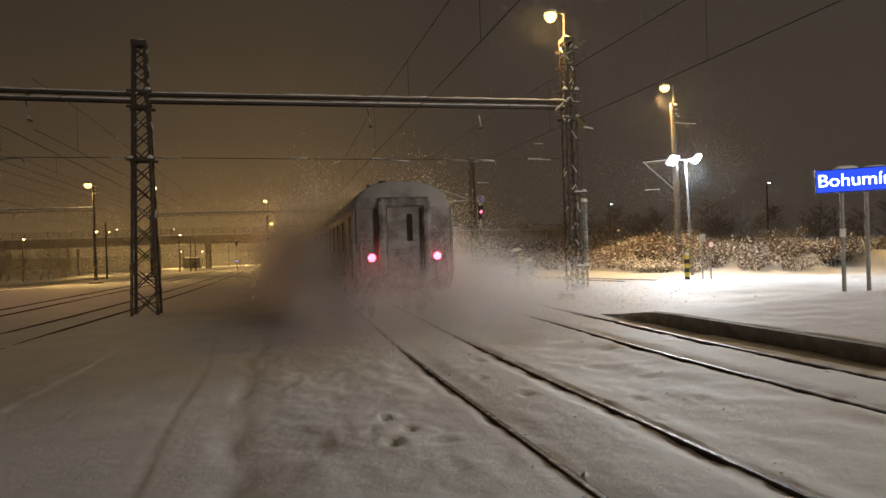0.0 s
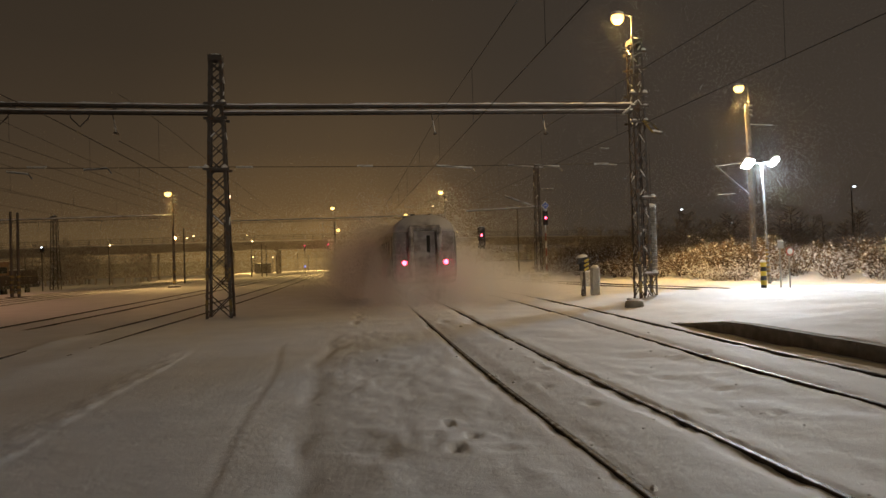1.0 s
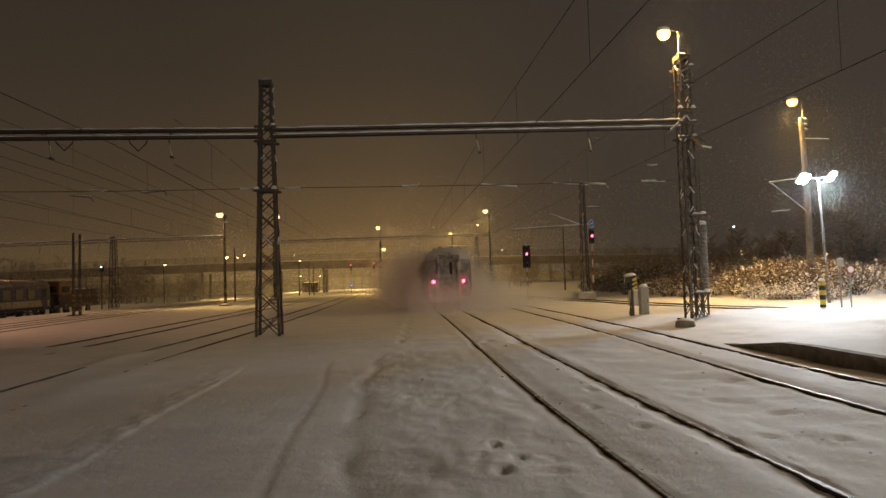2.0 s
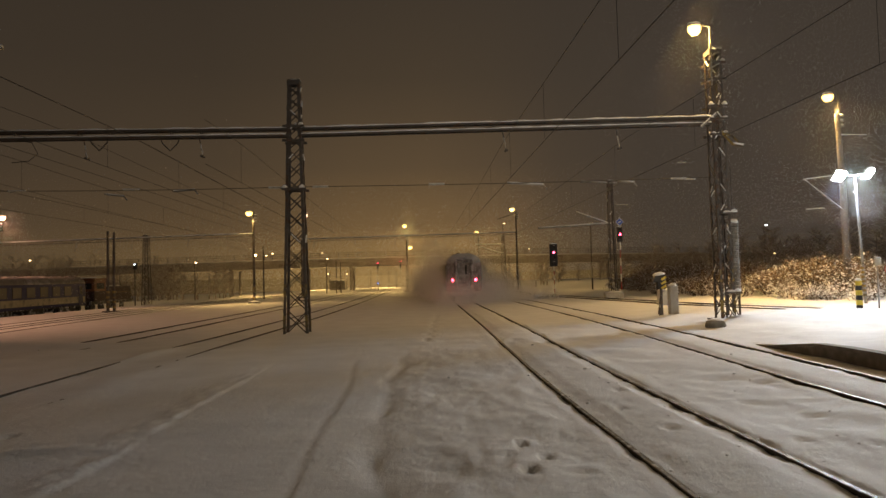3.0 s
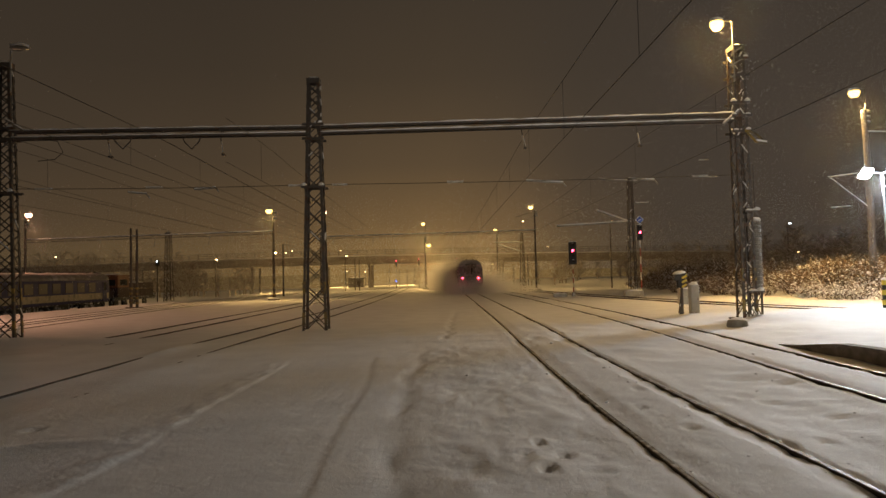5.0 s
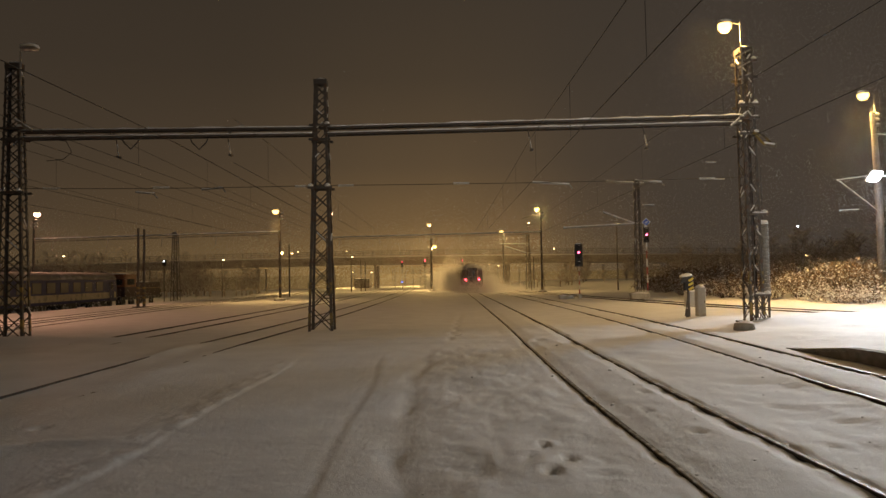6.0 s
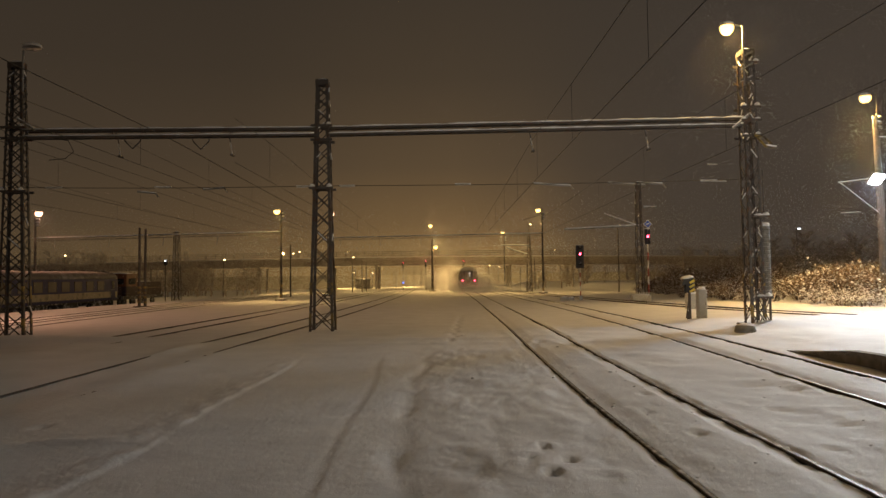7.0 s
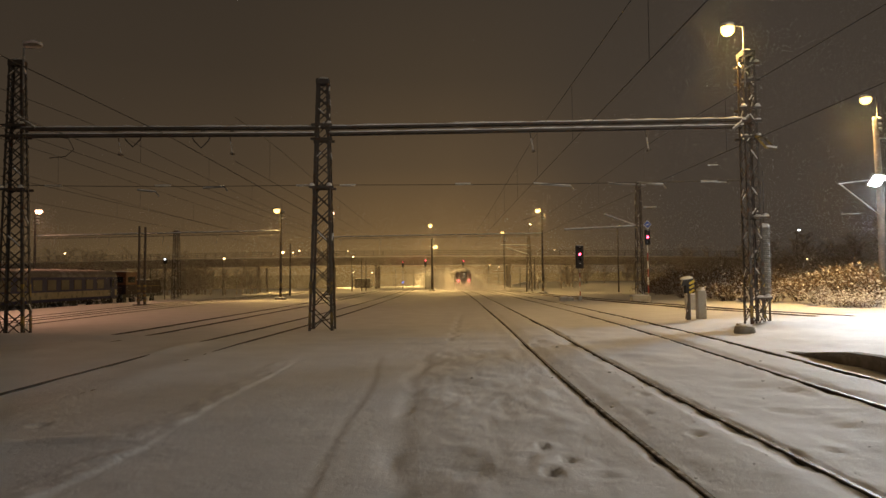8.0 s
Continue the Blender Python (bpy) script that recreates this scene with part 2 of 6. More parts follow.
class Shape:
    """Collects simple solids for one mesh."""

    def __init__(self):
        self.v, self.f = [], []

    def add(self, verts, faces):
        k = len(self.v)
        self.v += [tuple(p) for p in verts]
        self.f += [tuple(i + k for i in q) for q in faces]
        return self

    def box(self, c, s, bev=0.0, turn=None):
        hx, hy, hz = s[0] / 2, s[1] / 2, s[2] / 2
        if bev:
            bev = min(bev, hx * 0.9, hy * 0.9)
            ring = [(-hx + bev, -hy), (hx - bev, -hy), (hx, -hy + bev), (hx, hy - bev), (hx - bev, hy), (-hx + bev, hy), (-hx, hy - bev), (-hx, -hy + bev)]
        else:
            ring = [(-hx, -hy), (hx, -hy), (hx, hy), (-hx, hy)]
        n = len(ring)
        pts = [Vector((x, y, z)) for z in (-hz, hz) for x, y in ring]
        if turn is not None:
            pts = [turn @ p for p in pts]
        pts = [p + Vector(c) for p in pts]
        faces = [tuple(range(n))[::-1], tuple(range(n, 2 * n))] + [(i, (i + 1) % n, n + (i + 1) % n, n + i) for i in range(n)]
        return self.add(pts, faces)

    def bar(self, p, q, w, h=None, up=(0, 0, 1)):
        """A bar of rectangular section from p to q; h is its size along up."""
        h = h or w
        p, q = Vector(p), Vector(q)
        d = (q - p).normalized()
        u = Vector(up)
        if abs(d.dot(u)) > 0.95:
            u = Vector((0, 1, 0))
        s = d.cross(u).normalized()
        u = s.cross(d).normalized()
        pts = [a + s * x * w / 2 + u * y * h / 2 for a in (p, q) for x, y in ((-1, -1), (1, -1), (1, 1), (-1, 1))]
        return self.add(pts, [(3, 2, 1, 0), (4, 5, 6, 7), (0, 1, 5, 4), (1, 2, 6, 5), (2, 3, 7, 6), (3, 0, 4, 7)])

    def tube(self, points, r, n=6, cap=True):
        """Round bar through points; r is one radius or one for each point."""
        pts = [Vector(p) for p in points]
        rs = r if isinstance(r, (list, tuple)) else [r] * len(pts)
        vs = []
        for i, p in enumerate(pts):
            d = (pts[min(i + 1, len(pts) - 1)] - pts[max(i - 1, 0)]).normalized()
            a = Vector((0, 0, 1)) if abs(d.z) < 0.9 else Vector((0, 1, 0))
            s = d.cross(a).normalized()
            u = s.cross(d)
            vs += [p + (s * math.cos(2 * math.pi * k / n) + u * math.sin(2 * math.pi * k / n)) * rs[i] for k in range(n)]
        fs = [(i * n + k, i * n + (k + 1) % n, (i + 1) * n + (k + 1) % n, (i + 1) * n + k) for i in range(len(pts) - 1) for k in range(n)]
        if cap:
            fs += [tuple(range(n))[::-1], tuple(range((len(pts) - 1) * n, len(pts) * n))]
        return self.add(vs, fs)

    def lathe(self, c, profile, n=12, axis="z"):
        """Turned solid: profile of (radius, height)."""
        vs = []
        for r, z in profile:
            for k in range(n):
                a = 2 * math.pi * k / n
                p = (r * math.cos(a), r * math.sin(a), z)
                if axis == "y":
                    p = (p[0], p[2], p[1])
                elif axis == "x":
                    p = (p[2], p[0], p[1])
                vs.append(Vector(p) + Vector(c))
        m = len(profile)
        fs = [(i * n + k, i * n + (k + 1) % n, (i + 1) * n + (k + 1) % n, (i + 1) * n + k) for i in range(m - 1) for k in range(n)]
        fs += [tuple(range(n))[::-1], tuple(range((m - 1) * n, m * n))]
        return self.add(vs, fs)

    def lump(self, c, s, rnd, n=8, m=4):
        """A flat-bottomed, uneven heap."""
        vs = [Vector(c) + Vector((0, 0, s[2] * rnd.uniform(0.9, 1.1)))]
        for j in range(1, m + 1):
            a = j / m * math.pi / 2
            for k in range(n):
                b = 2 * math.pi * k / n
                w = rnd.uniform(0.85, 1.15)
                vs.append(Vector(c) + Vector((s[0] * math.sin(a) * math.cos(b) * w, s[1] * math.sin(a) * math.sin(b) * w, s[2] * math.cos(a) * rnd.uniform(0.85, 1.1))))
        fs = [(0, 1 + k, 1 + (k + 1) % n) for k in range(n)]
        fs += [(1 + j * n + k, 1 + (j + 1) * n + k, 1 + (j + 1) * n + (k + 1) % n, 1 + j * n + (k + 1) % n) for j in range(m - 1) for k in range(n)]
        fs.append(tuple(range(1 + (m - 1) * n, 1 + m * n)))
        return self.add(vs, fs)

    def mesh(self, name, mat, smooth=False):
        me = bpy.data.meshes.new(name)
        me.from_pydata(self.v, [], self.f)
        me.materials.append(mat)
        bm = bmesh.new()
        bm.from_mesh(me)
        bmesh.ops.recalc_face_normals(bm, faces=bm.faces)
        bm.to_mesh(me)
        bm.free()
        if smooth:
            me.shade_smooth()
        return me


def part(name, shape, mat, parent, label="", smooth=False):
    ob = new(name, shape.mesh(name, mat, smooth))
    ob.parent = parent
    if label:
        ob["label"] = label
    return ob


def thing(name, label, category, place=(0, 0, 0), turn=0, group="", kind=""):
    ob = new(name)
    ob.empty_display_size = 0.2
    ob.matrix_basis = pose(*place, 0, 0, turn)
    return tagged(ob, label, category, group, kind)


# ---------------------------------------------------------------- ground and tracks


def soft_ramp(u, k):
    return k * float(np.logaddexp(0, u / k))


def smooth(a, b, u):
    u = min(1.0, max(0.0, (u - a) / (b - a)))
    return u * u * (3 - 2 * u)


def level(x, y):
    """The height of the rail level: the yard falls gently away, with a lower part in the west."""
    return -0.0075 * soft_ramp(y - 24, 6) - 0.62 * smooth(-30.5, -34.5, x)


def along(points):
    ys = [p[1] for p in points]
    xs = [p[0] for p in points]
    # smooth centre line by cubic interpolation of the given places
    d = np.gradient(np.array(xs), np.array(ys))

    def at(y):
        if y <= ys[0]:
            return xs[0] + d[0] * (y - ys[0])
        if y >= ys[-1]:
            return xs[-1] + d[-1] * (y - ys[-1])
        i = int(np.searchsorted(ys, y)) - 1
        i = max(0, min(i, len(ys) - 2))
        h = ys[i + 1] - ys[i]
        u = (y - ys[i]) / h
        return ((2 * u**3 - 3 * u**2 + 1) * xs[i] + (u**3 - 2 * u**2 + u) * h * d[i] + (-2 * u**3 + 3 * u**2) * xs[i + 1] + (u**3 - u**2) * h * d[i + 1])
    return at


TRACKS = {
    "main": (along([(3.3, -20), (3.13, 5.5), (3.07, 9), (3.06, 13), (3.13, 18), (3.22, 23), (3.31, 28), (3.45, 38), (3.65, 52), (3.84, 68), (4.0, 90), (3.6, 112), (2.6, 135), (0.6, 165), (-3, 200)]), -15, 240),
    "platform": (along([(7.25, -20), (7.3, 6), (7.34, 11), (7.5, 15), (7.75, 21), (7.95, 28), (8.1, 38), (8.25, 52), (8.2, 72), (7.9, 100), (7, 140), (5, 190)]), -15, 190),
    "west": (along([(-7.0, 0), (-7.05, 14), (-6.95, 20), (-6.65, 25), (-6.3, 33), (-6.0, 55), (-6.1, 90), (-6.6, 125), (-8, 180)]), 2, 200),
    "far_west": (along([(-11.5, 5), (-11.35, 20), (-11.15, 26), (-11.0, 36), (-10.9, 58), (-11, 95), (-12, 150)]), 14, 180),
    "yard": (along([(-21.2, 15), (-22.2, 30), (-23.4, 44), (-24.2, 54), (-24.6, 70), (-23, 110)]), 10, 130),
    "yard_loop": (along([(-18.4, 15), (-19.6, 28), (-21.0, 48), (-21.9, 70), (-21.5, 110)]), 12, 120),
    "siding": (along([(21.5, 15), (19.5, 26), (17.2, 33), (15.6, 42), (13.9, 56), (12.5, 72), (11.5, 95)]), 20, 110),
    "stabling": (along([(-36.2, 10), (-36.2, 70), (-36.0, 110), (-35, 140)]), 5, 140),
}
GAUGE = 1.475


def value_noise(x, y, seed):
    g = np.random.RandomState(seed).rand(64, 64)
    xi, yi = np.floor(x).astype(int), np.floor(y).astype(int)
    u, v = x - xi, y - yi
    u, v = u * u * (3 - 2 * u), v * v * (3 - 2 * v)
    a, b = g[xi % 64, yi % 64], g[(xi + 1) % 64, yi % 64]
    c, d = g[xi % 64, (yi + 1) % 64], g[(xi + 1) % 64, (yi + 1) % 64]
    return (a * (1 - u) + b * u) * (1 - v) + (c * (1 - u) + d * u) * v - 0.5


def fractal(x, y, seed, octaves=4):
    return sum(value_noise(x * 2**k + 7.3 * k, y * 2**k + 3.1 * k, seed + k) / 2**k for k in range(octaves))


def sstep(a, b, u):
    u = np.clip((u - a) / (b - a), 0, 1)
    return u * u * (3 - 2 * u)


def bell(u, w):
    return np.exp(-(u / w) ** 2)


EDGE_X, EDGE_END, EDGE_H = 8.98, 16.6, 0.31


def platform_rise(y):
    return EDGE_H * sstep(EDGE_END, EDGE_END - 3.2, y)


def snow_height(X, Y):
    H = -0.0075 * 6 * np.logaddexp(0, (Y - 24) / 6) - 0.62 * sstep(-30.5, -34.5, X)
    H = H - 0.03 + (0.012 + 0.034 * sstep(1, 4, X)) * fractal(X / 3.1, Y / 3.1, 11) + (0.012 + 0.012 * sstep(-1, 2, X)) * fractal(X / 0.4, Y / 0.4, 31, 4) * np.exp(-Y / 60)
    # trodden strip between the path and the main track
    strip = sstep(-0.85, 0.2, X + 0.3 * fractal(X / 2, Y / 2, 77)) * sstep(2.15, 1.6, X) * sstep(19.3, 17.0, Y)
    H += strip * (0.035 + 0.052 * fractal(X / 0.8, Y / 1.1, 51, 4) + 0.030 * np.abs(fractal(X / 0.26, Y / 0.36, 61, 3)))
    # small drifts east of the track
    east = sstep(4.2, 4.8, X) * sstep(6.5, 6.0, X) + sstep(8.6, 9.2, X) * 0.6
    H += east * (0.07 * fractal(X / 1.3, Y / 0.8, 91, 4)) * sstep(40, 22, Y)
    # wheel and sledge marks in the open snow
    rut = X + 1.28 + 0.2 * sstep(9, 16, Y) + 0.05 * np.sin(Y * 0.9)
    H += (0.009 * sstep(-0.03, 0.035, rut) * sstep(0.8, 0.1, rut) - 0.005 * bell(rut + 0.06, 0.08)) * sstep(16.6, 15.5, Y)
    H -= 0.045 * np.clip(0.55 + 1.3 * fractal(X / 0.9, Y / 1.3, 29, 3), 0, 1.3) * bell(X + 0.58 - 0.25 * sstep(12, 17, Y) + 0.06 * np.sin(Y * 1.7) + 0.25 * fractal(X / 1.5, Y / 1.0, 37, 3), 0.17) * sstep(18, 16.5, Y)
    ridge = X + 3.62 + 0.06 * np.sin(Y * 0.8) + 0.22 * sstep(8, 5.5, Y)
    H += 0.026 * sstep(0.05, -0.03, ridge) * sstep(-0.7, -0.1, ridge) * sstep(16.2, 14.8, Y) * (0.7 + 1.5 * fractal(X / 0.22, Y / 0.3, 19, 3))
    # a drift along the foot of the west mast
    H += 0.11 * bell(Y - 21.6 - 0.08 * (X + 14), 0.9) * sstep(-9.0, -11.5, X) * (1 + 0.6 * fractal(X / 1.2, Y / 1.2, 27, 3))
    H += 0.05 * bell(Y - 8.0 - 0.16 * (X + 5) + 0.1 * np.sin(X * 3), 0.22) * sstep(-3.7, -4.2, X) * sstep(-6.8, -6.2, X) * (0.6 + fractal(X / 0.5, Y / 0.3, 17, 3))
    # a cleared crossing with low ridges
    cross = sstep(-5.2, -4.4, X) * sstep(9.5, 8.6, X)
    H += cross * (0.035 * bell(Y - 20.9 + 0.05 * X, 0.25) + 0.040 * bell(Y - 19.4 + 0.03 * X, 0.14)) * (1 + 1.5 * fractal(X / 0.7, Y / 0.7, 23, 3))
    # footprints
    for fx, fy, a, b, dz in ((1.06, 6.44, 0.075, 0.12, 0.10), (1.32, 6.92, 0.065, 0.10, 0.08), (1.15, 7.5, 0.055, 0.11, 0.08), (1.59, 6.40, 0.17, 0.05, 0.05), (0.92, 7.0, 0.07, 0.06, 0.05),
                             (5.4, 8.6, 0.24, 0.07, 0.07), (5.0, 9.6, 0.2, 0.07, 0.06), (5.9, 9.5, 0.25, 0.06, 0.06), (5.6, 11.6, 0.6, 0.25, 0.08), (6.1, 11.2, 0.3, 0.12, 0.07),
                             (4.4, 7.3, 0.1, 0.06, 0.05), (5.1, 7.0, 0.09, 0.08, 0.05), (3.1, 7.9, 0.1, 0.1, 0.05), (2.9, 9.2, 0.08, 0.08, 0.05), (3.3, 10.6, 0.1, 0.12, 0.05), (2.85, 19.2, 0.2, 0.3, 0.07),
                             (3.6, 18.6, 0.2, 0.3, 0.07), (-5.6, 8.9, 0.1, 0.1, 0.06), (-4.9, 8.3, 0.12, 0.1, 0.06)):
        dz = dz * 1.5
        H -= dz * np.exp(-((X - fx) / a) ** 2 - ((Y - fy) / b) ** 2)
        H += 0.35 * dz * np.exp(-((X - fx) / a / 1.9) ** 2 - ((Y - fy - 0.05) / b / 1.9) ** 2)
    # prints that lead off to the north
    for i in range(14):
        fy = 20.5 + i * 1.05
        H -= 0.085 * np.exp(-((X - 0.2 - 0.05 * i - 0.12 * (i % 2)) / 0.1) ** 2 - ((Y - fy) / 0.2) ** 2)
    # flangeways and hollows along the rails
    for name, deep, wide in (("main", 0.034, 0.06), ("platform", 0.034, 0.065), ("west", 0.03, 0.08), ("far_west", 0.03, 0.1)):
        at = TRACKS[name][0]
        c = np.array([at(float(v)) for v in Y[:, 0]])[:, None]
        fade = sstep(70, 30, Y)
        H += (0.024 * sstep(0.62, 0.3, np.abs(X - c)) + 0.020 * sstep(1.3, 0.9, np.abs(X - c))) * fade * (name in ("main", "platform"))
        if name == "west":
            fade = fade * (0.15 + 0.85 * sstep(18, 26, Y))
            H += 0.036 * bell(X - c - GAUGE / 2, 0.6) * sstep(21.5, 17, Y) + 0.09 * bell(X - c + GAUGE / 2, 0.3) * bell(Y - 18.5, 1.6)
        if name == "far_west":
            H += 0.09 * bell(X - c, 1.2) * sstep(21.5, 19.5, Y)
        for s in (-1, 1):
            inner = (X - c - s * GAUGE / 2) * -s
            edge = np.clip(fractal(X / 0.5, Y / 0.3, 41, 3) + 0.55, 0, 1.1)
            if name in ("main", "platform"):
                H -= (0.050 if s > 0 else 0.012) * edge * sstep(0.36, 0.06, inner) * sstep(0.0, 0.04, inner) * fade
                H -= (0.006 if s > 0 else 0.034) * edge * sstep(0.24, 0.05, -inner) * sstep(0.0, 0.04, -inner) * fade
                if name == "platform":
                    # scallops where the sleepers lie
                    H -= 0.035 * (0.5 + 0.5 * np.sin(2 * math.pi * Y / 0.62 + s)) * bell(inner * s + 0.13, 0.07) * sstep(40, 24, Y)
                H += 0.009 * fractal(X / 0.11, Y / 0.16, 43, 2) * bell(np.abs(inner) - 0.15, 0.12) * sstep(30, 15, Y)
                # trains keep the heads of the rails clear
                over = np.maximum(H + 0.0075 * 6 * np.logaddexp(0, (Y - 24) / 6) + 0.016, 0)
                H -= over * sstep(0.15, 0.05, np.abs(inner)) * sstep(95, 60, Y)
                H -= 0.085 * sstep(0.046, 0.034, np.abs(inner)) * sstep(95, 60, Y)
            else:
                H -= deep * fade * edge * bell(inner - 0.11, wide) + 0.4 * deep * fade * bell(inner + 0.06, wide * 0.6)
    # the platform
    rise = platform_rise(Y) * sstep(EDGE_X - 0.02, EDGE_X + 0.06, X)
    H += rise + 0.10 * sstep(EDGE_X + 0.1, 12.5, X) * sstep(32, 24, Y)
    H += 0.09 * sstep(13, 16, X) * sstep(30, 24, Y) * (1 + 1.2 * fractal(X / 1.6, Y / 1.2, 71, 4))
    H += 0.06 * fractal(X / 0.7, Y / 0.6, 95, 4) * sstep(EDGE_X + 0.1, EDGE_X + 1.5, X) * sstep(30, 24, Y)
    # foot of the mast and heaps round it
    for hx, hy, w, dz in ((12.2, 23.6, 0.9, 0.16), (14.5, 24.2, 1.4, 0.22), (11.2, 27.2, 0.8, 0.10), (17.0, 25.0, 1.5, 0.2), (-4.6, 24.3, 0.9, 0.06), (-14.6, 22.2, 1.8, 0.12)):
        H += dz * np.exp(-((X - hx) ** 2 + (Y - hy) ** 2) / w**2)
    # bank below the bushes
    bx = 24.6 - 0.32 * np.clip(Y - 35, -60, 60) * sstep(90, 20, Y)
    bx = np.where(Y < 35, 24.6 + (35 - Y) * 0.9, bx)
    H += 1.1 * sstep(0, 6.5, X - bx) + 0.1 * fractal(X / 1.4, Y / 1.4, 83, 4) * sstep(-1, 3, X - bx)
    return H


def build_ground():
    xs = set()

    def span(a, b, step):
        n = int(round((b - a) / step))
        for i in range(n + 1):
            xs.add(round(a + (b - a) * i / n, 4))
    span(-16, 26, 0.25)
    span(-0.9, 2.0, 0.07)
    for a, b in ((2.0, 4.9), (6.2, 9.1), (-7.9, -5.2)):
        span(a, b, 0.055)
    span(-4.4, -0.9, 0.055)
    for a, b in ((2.25, 2.47), (3.73, 3.95), (6.49, 6.71), (7.97, 8.19)):
        span(a, b, 0.0155)
    span(4.9, 6.2, 0.1)
    span(-40, -16, 0.7)
    span(26, 50, 1.0)
    for k in range(1, 22):
        xs.add(round(50 * 1.22**k, 3))
        xs.add(round(-40 * 1.24**k, 3))
    xs = np.array(sorted(xs))
    keep = [xs[0]]
    for v in xs[1:]:
        if v - keep[-1] > 0.013:
            keep.append(v)
    xs = np.array(keep)
    ys, y = [], -1.0
    for v in (-3000, -1200, -500, -200, -90, -40, -20, -10, -5, -3, -2):
        ys.append(v)
    while y < 3200:
        ys.append(y)
        y += max(0.075, 0.0125 * y) if y < 75 else 0.045 * y
    ys = np.array(ys)
    X, Y = np.meshgrid(xs, ys)
    # the grid follows both eastern tracks, so that the snow lies clean along the rails
    for i, y in enumerate(ys):
        yc = min(max(float(y), 4.0), 110.0)
        dm, dp = TRACKS["main"][0](yc) - 3.1, TRACKS["platform"][0](yc) - 7.34
        X[i] += np.interp(xs, [-0.9, 2.0, 4.9, 6.2, 8.7, 12.5], [0, dm, dm, dp, dp, 0])
    H = snow_height(X, np.clip(Y, -60, 420))
    nx, ny = len(xs), len(ys)
    co = np.stack([X, Y, H], -1).reshape(-1, 3)
    i = np.arange((ny - 1) * nx).reshape(ny - 1, nx)[:, :-1].ravel()
    faces = np.stack([i, i + 1, i + nx + 1, i + nx], 1)
    me = bpy.data.meshes.new("ground")
    me.from_pydata(co.tolist(), [], faces.tolist())
    me.materials.append(SNOW)
    me.shade_smooth()
    tagged(new("ground", me), "fresh snow over a railway yard with drifts, footprints and wheel marks", "ground", kind="structure")


build_ground()


def surface(x, y):
    return float(snow_height(np.array([[float(x)]]), np.array([[float(y)]]))[0, 0])


def build_track(name, at, y0, y1, lift=0.0):
    """Two rails with dark webs and a worn running surface."""
    t = thing("railway_track", "pair of steel rails half buried in snow", "track", (0, 0, lift), kind="structure")
    ys, y = [], y0
    while y < y1:
        ys.append(y)
        y += 0.6 if y < 30 else (1.5 if y < 70 else 4)
    ys.append(y1)
    for s in (-1, 1):
        r = part_rail(at, ys, s, [(-0.06, -0.17), (0.06, -0.17), (0.06, -0.15), (0.012, -0.13), (0.012, -0.045), (0.034, -0.032), (0.034, -0.004), (-0.034, -0.004), (-0.034, -0.032), (-0.012, -0.045), (-0.012, -0.13), (-0.06, -0.15)], RUST, "rail", t)
        part_rail(at, ys, s, [(-0.03, -0.004), (0.03, -0.004), (0.026, 0.003), (-0.026, 0.003)], RAILHEAD if name in ("main", "platform") else RUST, "running_surface", r)


def part_rail(at, ys, s, section, mat, name, parent):
    n, sh = len(section), Shape()
    vs = []
    for y in ys:
        x, d = at(y), at(y + 0.1) - at(y - 0.1)
        v = Vector((0.2, -d, 0)).normalized()
        for a, z in section:
            p = Vector((x, y, level(x, y) + z)) + v * (s * GAUGE / 2 + a)
            vs.append(p)
    fs = [(i * n + k, i * n + (k + 1) % n, (i + 1) * n + (k + 1) % n, (i + 1) * n + k) for i in range(len(ys) - 1) for k in range(n)]
    fs += [tuple(range(n)), tuple(range((len(ys) - 1) * n, len(ys) * n))[::-1]]
    sh.add(vs, fs)
    return part(name, sh, mat, parent)


for key, (at, y0, y1) in TRACKS.items():
    build_track(key, at, y0, y1, 0.035 if key == "siding" else 0.0)


def build_platform_edge():
    t = thing("platform_edge", "dark damp concrete platform edge with a ramped end", "platform", kind="structure")
    y = -14.0
    while y < EDGE_END - 0.2:
        y2 = min(y + 1.0, EDGE_END - 0.15)
        a, b = float(platform_rise(np.array(y))), float(platform_rise(np.array(y2)))
        sh = Shape()
        x0, x1, g = EDGE_X - 0.10, EDGE_X + 0.04, 0.006
        sh.add([(x0, y + g, -0.3), (x1, y + g, -0.3), (x1, y2 - g, -0.3), (x0, y2 - g, -0.3), (x0, y + g, a - 0.10), (x1, y + g, a - 0.10), (x1, y2 - g, b - 0.10), (x0, y2 - g, b - 0.10)],
               [(3, 2, 1, 0), (4, 5, 6, 7), (0, 1, 5, 4), (1, 2, 6, 5), (2, 3, 7, 6), (3, 0, 4, 7)])
        part("kerb_slab", sh, DARK_CONCRETE, t)
        cp = Shape()
        x0, x1 = EDGE_X - 0.16, EDGE_X + 0.10
        cp.add([(x0, y + g, a - 0.097), (x1, y + g, a - 0.097), (x1, y2 - g, b - 0.097), (x0, y2 - g, b - 0.097), (x0, y + g, a - 0.03), (x1, y + g, a - 0.03), (x1, y2 - g, b - 0.03), (x0, y2 - g, b - 0.03)],
               [(3, 2, 1, 0), (4, 5, 6, 7), (0, 1, 5, 4), (1, 2, 6, 5), (2, 3, 7, 6), (3, 0, 4, 7)])
        part("coping_slab", cp, DARK_CONCRETE, t)
        y = y2


build_platform_edge()

# ---------------------------------------------------------------- the portal over the tracks
PORTAL_W, PORTAL_M, PORTAL_E = (-15.55, 23.1), (-4.6, 24.25), (11.73, 24.0)


